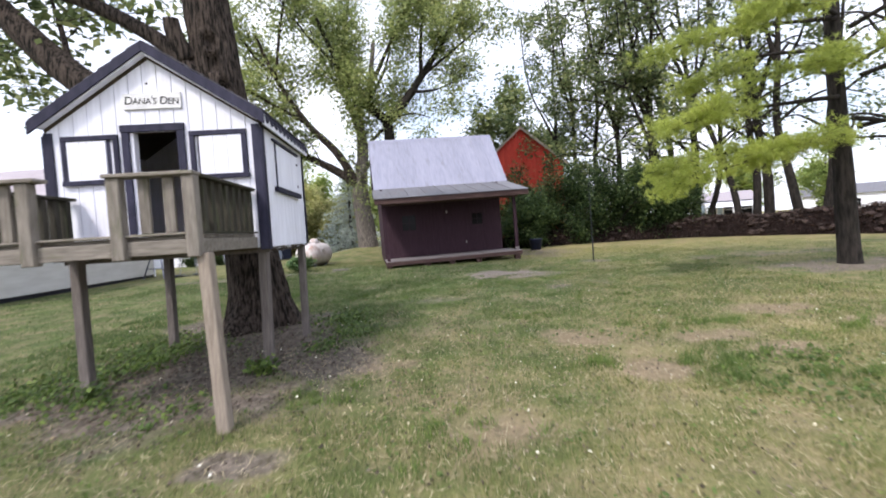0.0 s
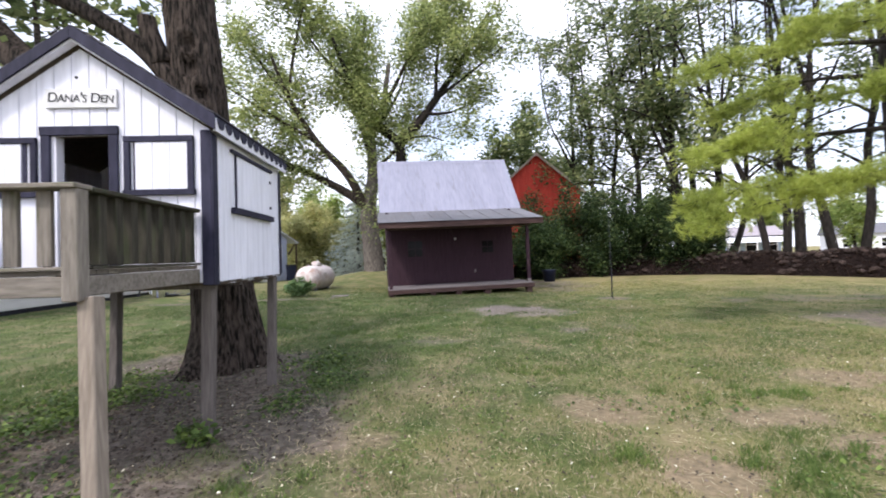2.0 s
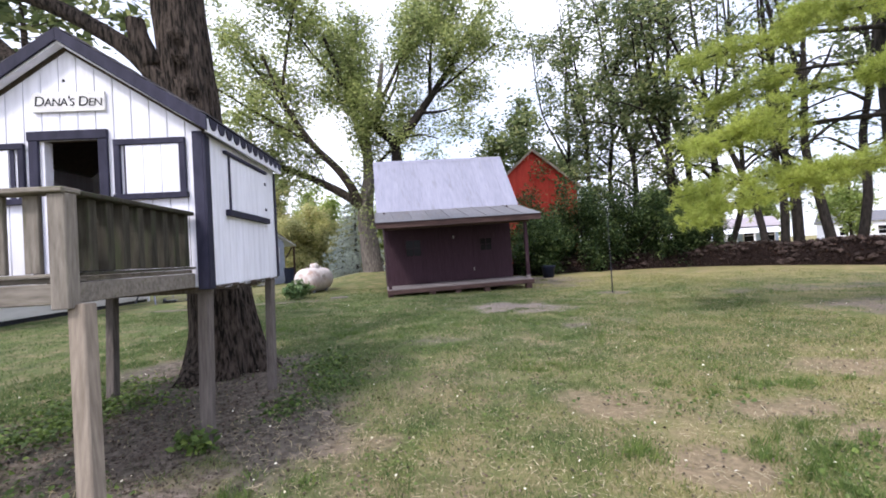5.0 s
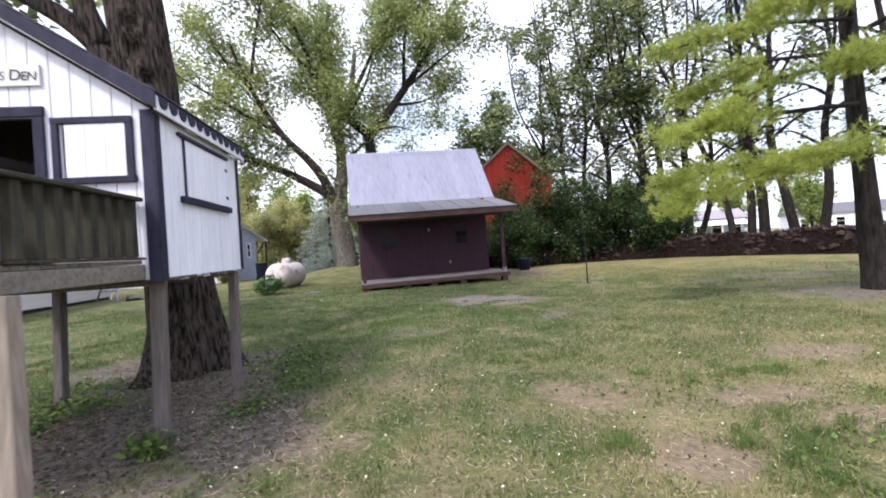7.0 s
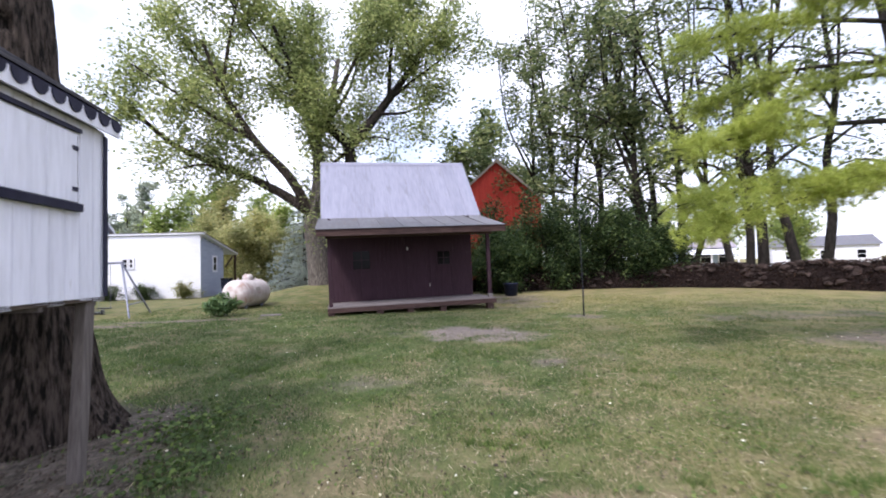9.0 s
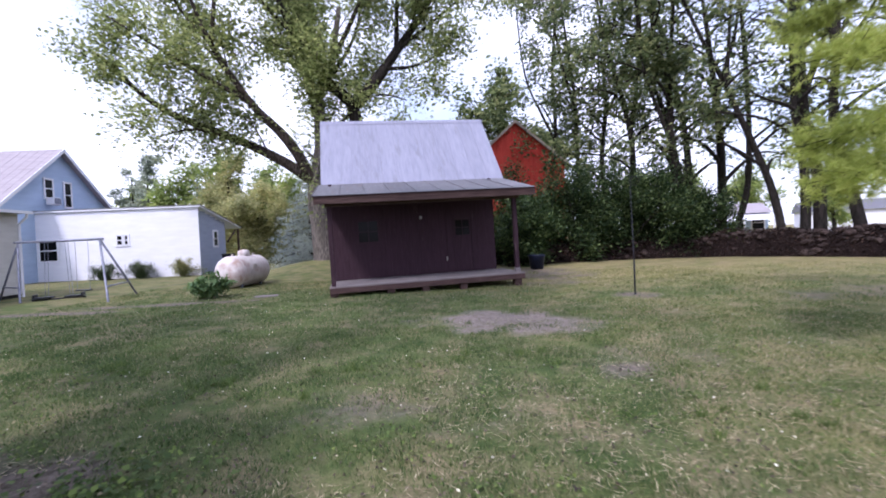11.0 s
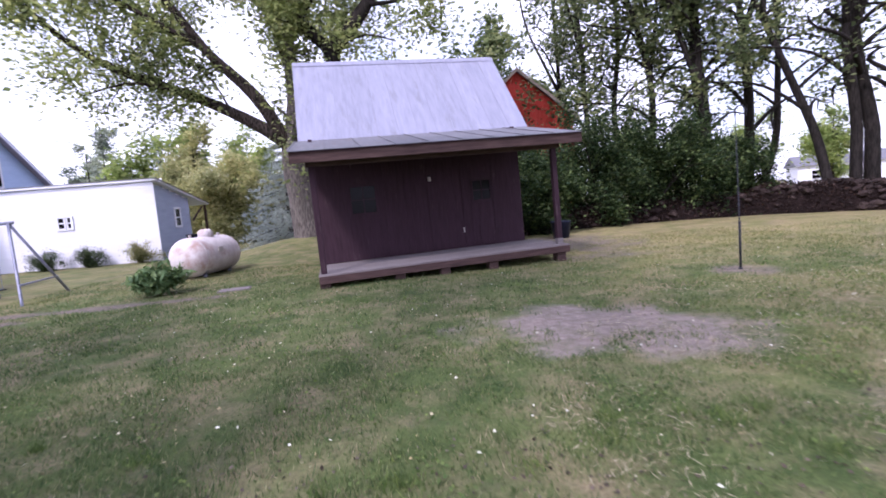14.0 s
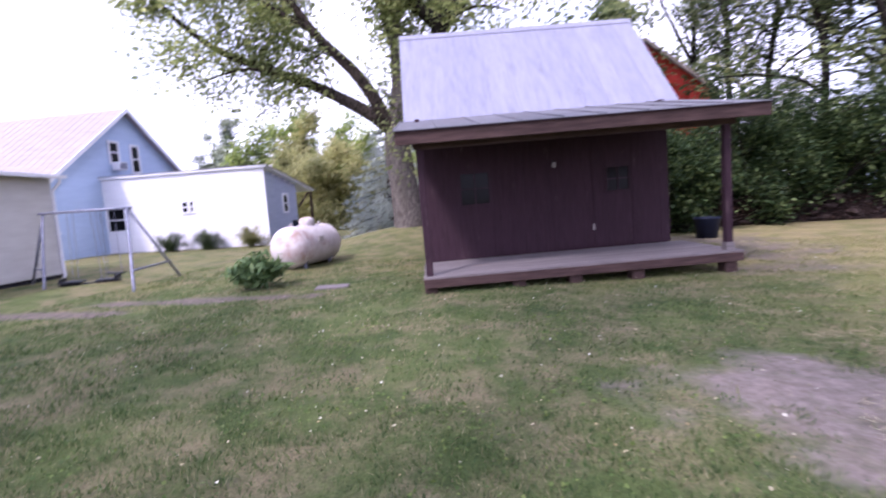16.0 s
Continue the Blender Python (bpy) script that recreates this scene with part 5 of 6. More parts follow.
def build_maple():
    bx, by = -4.25, 26.0
    z0 = rise(bx, by)
    rng = np.random.default_rng(5)

    def at(x, z, dy=0.0):
        return (x - bx, dy, z - z0)
    limbs = [([at(-4.15, 0.5), at(-4.22, 1.6), at(-4.45, 3.6), at(-4.35, 4.7), at(-4.15, 6.4), at(-4.2, 8.4), at(-3.6, 9.6), at(-3.2, 12.5, 0.6)], 0.66, 0.10),
             ([at(-4.35, 4.3), at(-5.6, 5.2, -0.2), at(-7.5, 6.25, -0.5), at(-10.7, 7.7, -0.8), at(-13.1, 10.0, -1.0)], 0.32, 0.07),
             ([at(-4.45, 4.2), at(-5.5, 6.2, -0.5), at(-6.9, 7.8, -0.9), at(-8.3, 10.2, -1.2), at(-9.2, 12.5, -1.2)], 0.30, 0.06),
             ([at(-4.2, 7.0), at(-5.0, 10.0, 0.8), at(-5.0, 12.5, 1.2), at(-4.6, 15.5, 1.5)], 0.20, 0.05),
             ([at(-7.5, 6.25, -0.5), at(-9.0, 6.6, -1.5), at(-10.4, 6.1, -2.2)], 0.09, 0.02),
             ([at(-6.9, 7.8, -0.9), at(-9.2, 9.2, -1.9), at(-11.6, 10.8, -2.6)], 0.12, 0.03),
             ([at(-3.6, 9.6), at(-2.0, 12.0, -1.0), at(-0.8, 14.5, -1.6)], 0.14, 0.03),
             ([at(-6.4, 7.2, -0.7), at(-8.2, 9.4, 0.6), at(-10.6, 12.4, 1.2)], 0.14, 0.03), ([at(-8.3, 10.2, -1.2), at(-9.8, 12.0, -0.6), at(-11.0, 14.2, -0.2)], 0.10, 0.03),
             ([at(-4.15, 6.4), at(-2.6, 8.2, 1.2), at(-1.6, 10.6, 2.0)], 0.12, 0.03), ([at(-4.2, 8.4), at(-5.8, 10.8, 1.6), at(-7.2, 14.2, 2.4)], 0.14, 0.03), ([at(-8.3, 10.2, -1.2), at(-7.6, 12.6, -2.0), at(-6.8, 15.0, -2.4)], 0.10, 0.03)]
    fork = [([at(-2.7, 7.75), at(-1.6, 8.9), at(-0.6, 10.2), at(0.7, 12.0), at(2.4, 14.8)], 0.33, 0.08),
            ([at(-2.45, 4.2, 0.4), at(-2.6, 6.2, 0.2), at(-2.7, 7.8), at(-3.7, 8.8, -0.3), at(-4.9, 10.6, -0.6), at(-6.1, 13.6, -0.8)], 0.44, 0.08),
            ([at(-1.2, 9.4), at(0.2, 9.2, -0.8), at(1.6, 9.6, -1.4)], 0.10, 0.03),
            ([at(-2.7, 7.9), at(-1.3, 8.0, -0.8), at(-0.2, 7.6, -1.2)], 0.08, 0.02),
            ([at(-4.9, 10.6, -0.6), at(-6.4, 12.2, -1.8), at(-8.0, 14.6, -2.2)], 0.10, 0.03), ([at(-0.6, 10.2), at(1.2, 11.2, -0.8), at(3.0, 12.4, -1.2)], 0.10, 0.03),
            ([at(-0.6, 10.2), at(-0.4, 12.6, -0.6), at(0.3, 15.2, -0.8)], 0.13, 0.03), ([at(0.7, 12.0), at(0.2, 14.0, 1.0), at(-0.8, 16.0, 1.6)], 0.10, 0.03), ([at(-3.7, 8.8, -0.3), at(-2.6, 11.2, 0.8), at(-2.0, 14.0, 1.2)], 0.12, 0.03)]
    # boughs and fork get darker barks: their shade and backlight as colour
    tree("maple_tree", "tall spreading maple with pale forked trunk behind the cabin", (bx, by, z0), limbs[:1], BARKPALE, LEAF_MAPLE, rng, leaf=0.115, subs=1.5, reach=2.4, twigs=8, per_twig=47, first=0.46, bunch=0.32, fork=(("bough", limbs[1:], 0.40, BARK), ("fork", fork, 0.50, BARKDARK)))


build_maple()


def arching(rng, height, r, lean):
    """A bent trunk, forked high up, with long boughs that rise and then hang over."""
    lx, ly = lean
    wx, wy = rng.normal() * 0.35, rng.normal() * 0.3
    trunk = [(0, 0, -0.3)]
    for i in range(1, 7):
        t = i / 6
        trunk.append((lx * t ** 1.3 + wx * math.sin(4.2 * t) + rng.normal() * 0.12, ly * t ** 1.3 + wy * math.sin(5 * t) + rng.normal() * 0.12, height * t))
    limbs = [(trunk, r, 0.04)]
    line = smooth_line(trunk, 6)
    fork = line[int(rng.uniform(0.3, 0.5) * len(line))]
    a = rng.uniform(0, 2 * math.pi)
    fx, fy = math.cos(a) * rng.uniform(1.2, 2.4), math.sin(a) * 1.4
    limbs.append(([tuple(fork), (fork.x + fx * 0.35, fork.y + fy * 0.35, fork.z + 1.6), (fork.x + fx * 0.8, fork.y + fy * 0.8, fork.z + 4.2), (fork.x + fx, fork.y + fy, height * 0.95)], r * 0.6, 0.03))
    for i in range(12):
        u = 0.20 + 0.74 * (i + rng.random() * 0.7) / 12
        p = line[int(u * (len(line) - 1))]
        a = i * 2.4 + rng.random() * 1.4
        L = (4.6 - 2.4 * u) * rng.uniform(0.7, 1.25)
        d = Vector((math.cos(a), math.sin(a), 0))
        kink = Vector((rng.normal() * 0.14 * L, rng.normal() * 0.14 * L, 0))
        q1, q2, q3 = p + d * L * 0.3 + Vector((0, 0, 0.24 * L)), p + d * L * 0.65 + kink + Vector((0, 0, 0.34 * L)), p + d * L + kink * 0.5 + Vector((0, 0, 0.24 * L + rng.normal() * 0.08 * L))
        limbs.append(([tuple(p), tuple(q1), tuple(q2), tuple(q3)], r * (0.50 - 0.30 * u), 0.018))
    return limbs


# row of slim dark trees along the stone wall
def build_row():
    spots = [(9.8, 34.0, 19, 0.22, (-1.6, 0)), (10.2, 33.0, 20, 0.22, (-1.0, 0)), (10.2, 30.4, 18, 0.22, (1.2, 0)), (10.9, 29.0, 19, 0.24, (-0.8, 0.5)), (12.8, 26.9, 18, 0.26, (-1.8, 0.4)), (13.6, 28.2, 20, 0.28, (-0.5, 0.3)),
             (16.4, 32.4, 20, 0.34, (-1.8, 0.6)), (16.2, 29.2, 20, 0.34, (-0.5, 0.3)), (16.7, 29.5, 19, 0.24, (1.5, -0.5)), (16.1, 24.5, 17, 0.24, (-4.2, 3.4)), (16.5, 24.1, 19, 0.27, (-0.3, 0.2)), (17.3, 24.2, 19, 0.34, (-1.0, 0.8)),
             (17.9, 22.6, 18, 0.30, (-0.7, 0.4)), (18.4, 22.2, 19, 0.27, (0.9, -0.4)), (20.4, 18.4, 17, 0.28, (-2.6, 1.6)), (21.8, 15.5, 15, 0.28, (0.5, 0.0))]
    for i, (x, y, h, r, lean) in enumerate(spots):
        rng = np.random.default_rng(100 + i)
        limbs = arching(rng, h * 0.92, r * 0.86, lean)
        tree("row_tree", "slim dark tree growing behind the stone wall", (x, y, rise(x, y)), limbs, BARKDARK, LEAF_DARK, rng, group="trees behind the stone wall", leaf=0.15, subs=0.72 if x < 15 else 0.42, reach=1.9, twigs=6, per_twig=20 if x < 15 else 12, first=0.34, bunch=0.26, up=0.08, thick=0.16)


build_row()


# pine with yellow-green boughs
def build_pine():
    bx, by = 9.1, 10.25
    rng = np.random.default_rng(21)
    ob = thing("pine_tree", pose(bx, by, rise(bx, by)), "pine with dark trunk and sunlit yellow-green needles", "tree")
    wood = Geo()
    wood.tube(smooth_line([(0.0, 0, -0.2), (0.0, 0.02, 0.35), (-0.05, 0.05, 2.0), (-0.15, 0.1, 5.0), (-0.2, 0.1, 9.0)], 6), np.concatenate([[0.36, 0.30, 0.26, 0.24, 0.225, 0.22, 0.215], np.linspace(0.21, 0.12, 18)]), 18, 0.10)
    tips = [(8.9, 10.2, 5.6, 6.5, 9.7, 5.3, 4.5, 9.5, 4.8), (8.9, 10.2, 5.7, 7.4, 9.0, 5.4, 6.0, 8.6, 5.15), (8.9, 10.2, 4.7, 6.8, 9.5, 4.25, 5.35, 9.5, 3.5), (8.9, 10.2, 4.9, 8.2, 9.2, 4.5, 7.2, 8.6, 4.2),
            (8.9, 10.2, 3.9, 6.3, 9.6, 3.6, 4.75, 9.5, 3.3), (8.9, 10.2, 2.95, 6.9, 9.6, 2.65, 4.7, 9.5, 2.1), (8.9, 10.3, 3.0, 6.6, 10.0, 2.85, 4.7, 9.7, 2.5), (9.0, 10.2, 3.3, 8.0, 9.4, 2.95, 6.4, 9.3, 2.65), (9.1, 10.1, 3.4, 9.4, 9.3, 3.1, 9.3, 8.4, 2.85),
            (9.2, 10.1, 3.2, 10.2, 9.2, 3.3, 11.2, 8.6, 2.95), (9.3, 10.1, 4.3, 10.4, 9.0, 4.6, 11.4, 8.2, 4.2), (9.2, 10.2, 5.4, 10.0, 8.8, 5.8, 10.6, 7.6, 5.6), (9.1, 10.1, 4.5, 9.0, 9.2, 4.6, 8.7, 8.2, 4.4),
            (8.9, 10.3, 6.5, 6.9, 9.6, 6.7, 4.9, 9.0, 6.4), (8.9, 10.2, 6.6, 8.0, 8.6, 7.2, 7.4, 7.4, 7.1), (8.9, 10.3, 7.5, 7.0, 10.4, 8.1, 5.4, 10.6, 8.0), (9.3, 10.3, 6.8, 10.6, 10.6, 7.2, 12.0, 11.0, 6.9), (8.9, 10.4, 5.0, 7.9, 11.6, 5.3, 7.0, 12.8, 5.0)]
    zb = rise(bx, by)
    cs, ds = [], []
    for q in tips:
        pts = [(q[k] - bx, q[k + 1] - by, q[k + 2] - zb) for k in (0, 3, 6)]
        line = smooth_line(pts, 9)
        wood.tube(line, np.linspace(0.055, 0.010, len(line)), 6, 0.1)
        n = len(line)
        for i in range(8, n):
            tan = (line[i] - line[i - 1]).normalized()
            clump = noise.noise(line[i] * 1.7 + Vector((len(cs) % 7, 0, 0)) * 0.05)
            for k in range(7):
                if clump < -0.12 and k > 1:
                    continue
                side = tan.cross(Vector((0, 0, 1))) * (1 if (i + k) % 2 else -1)
                d = (tan * rng.uniform(0.2, 0.9) + side * rng.uniform(0.3, 1.0) + Vector((0, 0, rng.uniform(-0.34, 0.30)))).normalized()
                L = rng.uniform(0.25, 0.72) * (1.15 - 0.4 * i / n) * (1.0 + 0.9 * clump)
                a, b = line[i], line[i] + d * L
                wood.tube([a, b], [0.007, 0.003], 3, caps=False)
                for w in range(9):
                    t = 0.2 + 0.8 * w / 8
                    cs.append(np.array(a.lerp(b, t)) + rng.normal(size=3) * (0.07, 0.07, 0.10))
                    ds.append(np.array(d * 0.7 + Vector((0, 0, 0.3))))
    part("trunk", wood, BARKDARK, ob, smooth=True)
    v, f = needle_tufts(np.array(cs), np.array(ds), 0.125, 24, rng, 0.0048, 1.1)
    soup("crown", v, f, NEEDLE_LIME, ob)


build_pine()


def conifer(name, label, x, y, h, r, mat, seed, tiers=18, dens=13, length=0.22, width=0.012):
    """A pointed spruce with drooping layers of boughs."""
    rng = np.random.default_rng(seed)
    ob = thing(name, pose(x, y, rise(x, y)), label, "tree")
    wood = Geo().tube([(0, 0, -0.2), (0, 0, h * 0.5), (0, 0, h)], [0.05 * h * 0.5, 0.03 * h * 0.5, 0.01], 8)
    cs, ds = [], []
    for i in range(tiers):
        t = (i + 0.3) / tiers
        R = r * (1 - t) ** 0.85 + 0.08
        for k in range(max(5, int(dens * (1 - 0.6 * t)))):
            a = 2.4 * k + i * 1.7 + rng.random()
            L = R * rng.uniform(0.75, 1.15)
            b0, b1 = Vector((0, 0, h * (0.06 + 0.94 * t))), Vector((L * math.cos(a), L * math.sin(a), h * (0.06 + 0.94 * t) - 0.28 * L))
            wood.tube([b0, b1], [0.02, 0.006], 3, caps=False)
            for q in range(max(3, int(L * 9))):
                u = 0.15 + 0.85 * rng.random()
                cs.append(np.array(b0.lerp(b1, u)) + rng.normal(size=3) * (0.10 * L, 0.10 * L, 0.04))
                ds.append(np.array((math.cos(a) * 0.8, math.sin(a) * 0.8, 0.1)))
    part("trunk", wood, BARKDARK, ob)
    v, f = needle_tufts(np.array(cs), np.array(ds), length, 9, rng, width, 0.6)
    soup("crown", v, f, mat, ob)


conifer("blue_spruce", "silvery blue spruce beside the big maple", -6.1, 31.0, 5.8, 2.6, NEEDLE_BLUE, 31, 16, 13, 0.26, 0.020)
for i, (x, y, h) in enumerate(((-29.5, 56.0, 12.5), (-25.5, 58.0, 11.5), (-32.5, 58.0, 10.5))):
    rng = np.random.default_rng(340 + i)
    tree("far_pine", "ragged grey-green pine behind the annex", (x, y, rise(x, y)), branching(rng, h * 0.9, 0.2, (0, 0), 0.15, 14, 0.30), BARKDARK, NEEDLE_GREY, rng, group="pines behind the annex", leaf=0.22, subs=0.9, reach=1.3, twigs=6, per_twig=24, first=0.25, bunch=0.22)


def bush(name, label, x, y, h, r, mat, seed, n=9, leaf=0.09, per=60, bark=BARKDARK, twigs=7, category="bush", group="", rx=1.0):
    """A shrub of many stems that start at the ground."""
    rng = np.random.default_rng(seed)
    limbs = []
    for i in range(n):
        a = 2 * math.pi * (i + rng.random() * 0.7) / n
        k = rng.uniform(0.25, 1.0)
        q = (r * k * math.cos(a) * rx, r * k * math.sin(a), h * rng.uniform(0.6, 1.0) * (1.05 - 0.35 * k))
        limbs.append(([(0.1 * q[0], 0.1 * q[1], -0.05), (0.45 * q[0], 0.45 * q[1], 0.55 * q[2]), q], 0.025 + 0.012 * h, 0.008))
    return tree(name, label, (x, y, rise(x, y)), limbs, bark, mat, rng, category, group, leaf=leaf, subs=4.2 / max(h, 1), reach=0.36 * h + 0.15, twigs=twigs, per_twig=per, first=0.12, bunch=0.05 + 0.05 * h, up=0.15)


for i, (x, y, h, r) in enumerate([(5.7, 26.6, 3.7, 1.8), (7.6, 26.3, 4.2, 2.1), (9.7, 26.6, 4.5, 2.1), (11.6, 26.6, 4.2, 2.0), (13.3, 26.2, 3.3, 1.6), (4.6, 24.2, 2.6, 1.1), (4.9, 27.0, 4.1, 1.4)]):
    bush("thicket_bush", "dense dark green bush in front of the barn", x, y, h, r, LEAF_BUSH, 200 + i, 13, 0.085, 74, group="thicket by the barn")
bush("olive_bush", "large dusty olive-green bush behind the propane tank", -13.5, 41.0, 5.6, 3.6, LEAF_OLIVE, 220, 16, 0.15, 110)
bush("olive_bush", "large dusty olive-green bush behind the propane tank", -9.5, 42.0, 4.6, 3.0, LEAF_OLIVE, 221, 14, 0.15, 110)
for i, (x, y) in enumerate([(-15.2, 27.7), (-13.6, 27.8), (-11.6, 27.85)]):
    bush("clipped_shrub", "small round green shrub by the annex wall", x, y, 0.72, 0.42, LEAF_OLIVE if i == 2 else LEAF_BUSH, 230 + i, 12, 0.04, 34, twigs=6, category="shrub", group="shrubs along the annex")

# far trees
for i, (x, y, h, mat, cat) in enumerate([(-24.0, 50.0, 9.0, LEAF_FAR, 0), (-18.5, 50.0, 9.5, LEAF_OLIVE, 0), (-14.0, 52.0, 9.5, LEAF_FAR, 0), (-8.0, 54.0, 8.5, LEAF_FAR, 0), (-4.5, 50.0, 7.0, LEAF_FAR, 0), (-21.0, 54.0, 11.5, LEAF_FAR, 0), (-16.5, 56.0, 11.0, LEAF_FAR, 0), (-11.0, 58.0, 9.5, LEAF_FAR, 0), (-34.0, 60.0, 9.0, LEAF_FAR, 0), (4.2, 42.0, 12.5, LEAF_DARK, 0), (6.9, 42.5, 16.5, LEAF_DARK, 0), (10.2, 42.0, 10.5, LEAF_DARK, 0), (1.6, 48.0, 10.0, LEAF_DARK, 0),
                                   (33.0, 62.0, 9.0, LEAF_FAR, 0), (40.0, 60.0, 9.5, LEAF_FAR, 0), (47.0, 56.0, 9.0, LEAF_FAR, 0), (26.0, 60.0, 9.0, LEAF_FAR, 0), (36.0, 28.0, 7.5, LEAF_FAR, 0), (33.0, 22.0, 7.0, LEAF_FAR, 0)]):
    rng = np.random.default_rng(300 + i)
    tree("far_tree", "leafy tree in the distance", (x, y, rise(x, y)), branching(rng, h * 0.85, 0.22, (0, 0), 0.2, 9, 0.42), BARKDARK, mat, rng, group="trees in the distance", leaf=0.27, subs=0.9, reach=2.1, twigs=6, per_twig=40, first=0.12, bunch=0.45)


# ---- stone wall along the trees ----
WALL_LINE = [(3.6, 24.6), (6.0, 25.6), (9.5, 25.8), (13.0, 24.8), (15.6, 22.4), (17.4, 19.0), (18.8, 14.5), (19.8, 9.0)]
stone_wall = thing("stone_wall", pose(0, 0, 0), "low tumbled wall of brown stones and brush", "stone wall")


def build_stone_wall():
    line = smooth_line([(x, y, 0) for x, y in WALL_LINE], 10)
    rng = np.random.default_rng(41)
    # heaped core of soil and brush
    prof, vs, fs = 9, [], []
    for i, p in enumerate(line):
        d = (line[min(i + 1, len(line) - 1)] - line[max(i - 1, 0)]).normalized()
        o = Vector((-d.y, d.x, 0))
        top = 0.82 + 0.28 * noise.noise(Vector((p.x * 0.7, p.y * 0.7, 0))) + 0.25 * min(1.0, max(0.0, (p.x - 11) / 4))
        for j in range(prof):
            u = j / (prof - 1) * 2 - 1
            q = p + o * (u * 0.95 + 0.5)
            z = rise(q.x, q.y) - 0.06 + top * (1 - abs(u) ** 2.2) + 0.10 * noise.noise(Vector((q.x * 3, q.y * 3, 5)))
            vs.append((q.x, q.y, z))
    for i in range(len(line) - 1):
        for j in range(prof - 1):
            fs.append((i * prof + j, (i + 1) * prof + j, (i + 1) * prof + j + 1, i * prof + j + 1))
    part("heap", Geo().add(vs, fs), DEBRIS, stone_wall)
    shapes = []
    for k in range(7):
        bm = bmesh.new()
        bmesh.ops.create_icosphere(bm, subdivisions=1, radius=1.0)
        for v in bm.verts:
            v.co *= 0.85 + 0.35 * noise.noise(v.co * 1.3 + Vector((k * 9, 0, 0)))
            v.co.z *= 0.62
        me = bpy.data.meshes.new("stone")
        bm.to_mesh(me)
        bm.free()
        me.materials.append(STONE)
        shapes.append(me)
    for k in range(295):
        i = rng.integers(0, len(line) - 1)
        p = line[i].lerp(line[i + 1], rng.random())
        d = (line[i + 1] - line[i]).normalized()
        o = Vector((-d.y, d.x, 0))
        u = rng.uniform(-0.95, 0.15)
        q = p + o * (u * 0.95 + 0.5)
        top = 0.82 + 0.28 * noise.noise(Vector((p.x * 0.7, p.y * 0.7, 0))) + 0.25 * min(1.0, max(0.0, (p.x - 11) / 4))
        z = rise(q.x, q.y) - 0.02 + top * (1 - abs(u) ** 2.2)
        s = rng.uniform(0.10, 0.24)
        m = pose(q.x, q.y, z, rng.uniform(-20, 20), rng.uniform(-20, 20), rng.uniform(0, 360)) @ Matrix.Diagonal((s * rng.uniform(0.9, 1.5), s, s, 1))
        part("stone", shapes[k % 7], STONE, stone_wall, m=m)
    # sticks
    st = Geo()
    for k in range(420):
        i = rng.integers(0, len(line) - 1)
        p = line[i].lerp(line[i + 1], rng.random())
        d = (line[i + 1] - line[i]).normalized()
        o = Vector((-d.y, d.x, 0))
        u = rng.uniform(-1.05, 0.3)
        q = p + o * (u * 0.95 + 0.5)
        z = rise(q.x, q.y) + 0.08 + 0.85 * (1 - min(1, abs(u)) ** 2.2)
        e = Vector(rng.normal(size=3)) * 0.32
        e.z *= 0.35
        c = Vector((q.x, q.y, z))
        st.tube([c - e, c + e], [0.012, 0.006], 4, caps=False)
    part("brush", st, DEBRIS, stone_wall, kind="stuff")
    # dead leaves caught on the stones
    cs = []
    for k in range(15000):
        i = rng.integers(0, len(line) - 1)
        p = line[i].lerp(line[i + 1], rng.random())
        d = (line[i + 1] - line[i]).normalized()
        o = Vector((-d.y, d.x, 0))
        u = rng.uniform(-1.0, 0.35)
        q = p + o * (u * 0.95 + 0.5)
        top = 0.82 + 0.28 * noise.noise(Vector((p.x * 0.7, p.y * 0.7, 0))) + 0.25 * min(1.0, max(0.0, (p.x - 11) / 4))
        cs.append((q.x, q.y, rise(q.x, q.y) - 0.03 + top * (1 - abs(u) ** 2.2) + 0.12 * rng.random()))
    v, f = leaf_cards(np.array(cs), 0.055, rng, 0.8, 1.4)
    soup("dead_leaves", v, f, WALLLEAF, stone_wall, "", "stuff")


build_stone_wall()


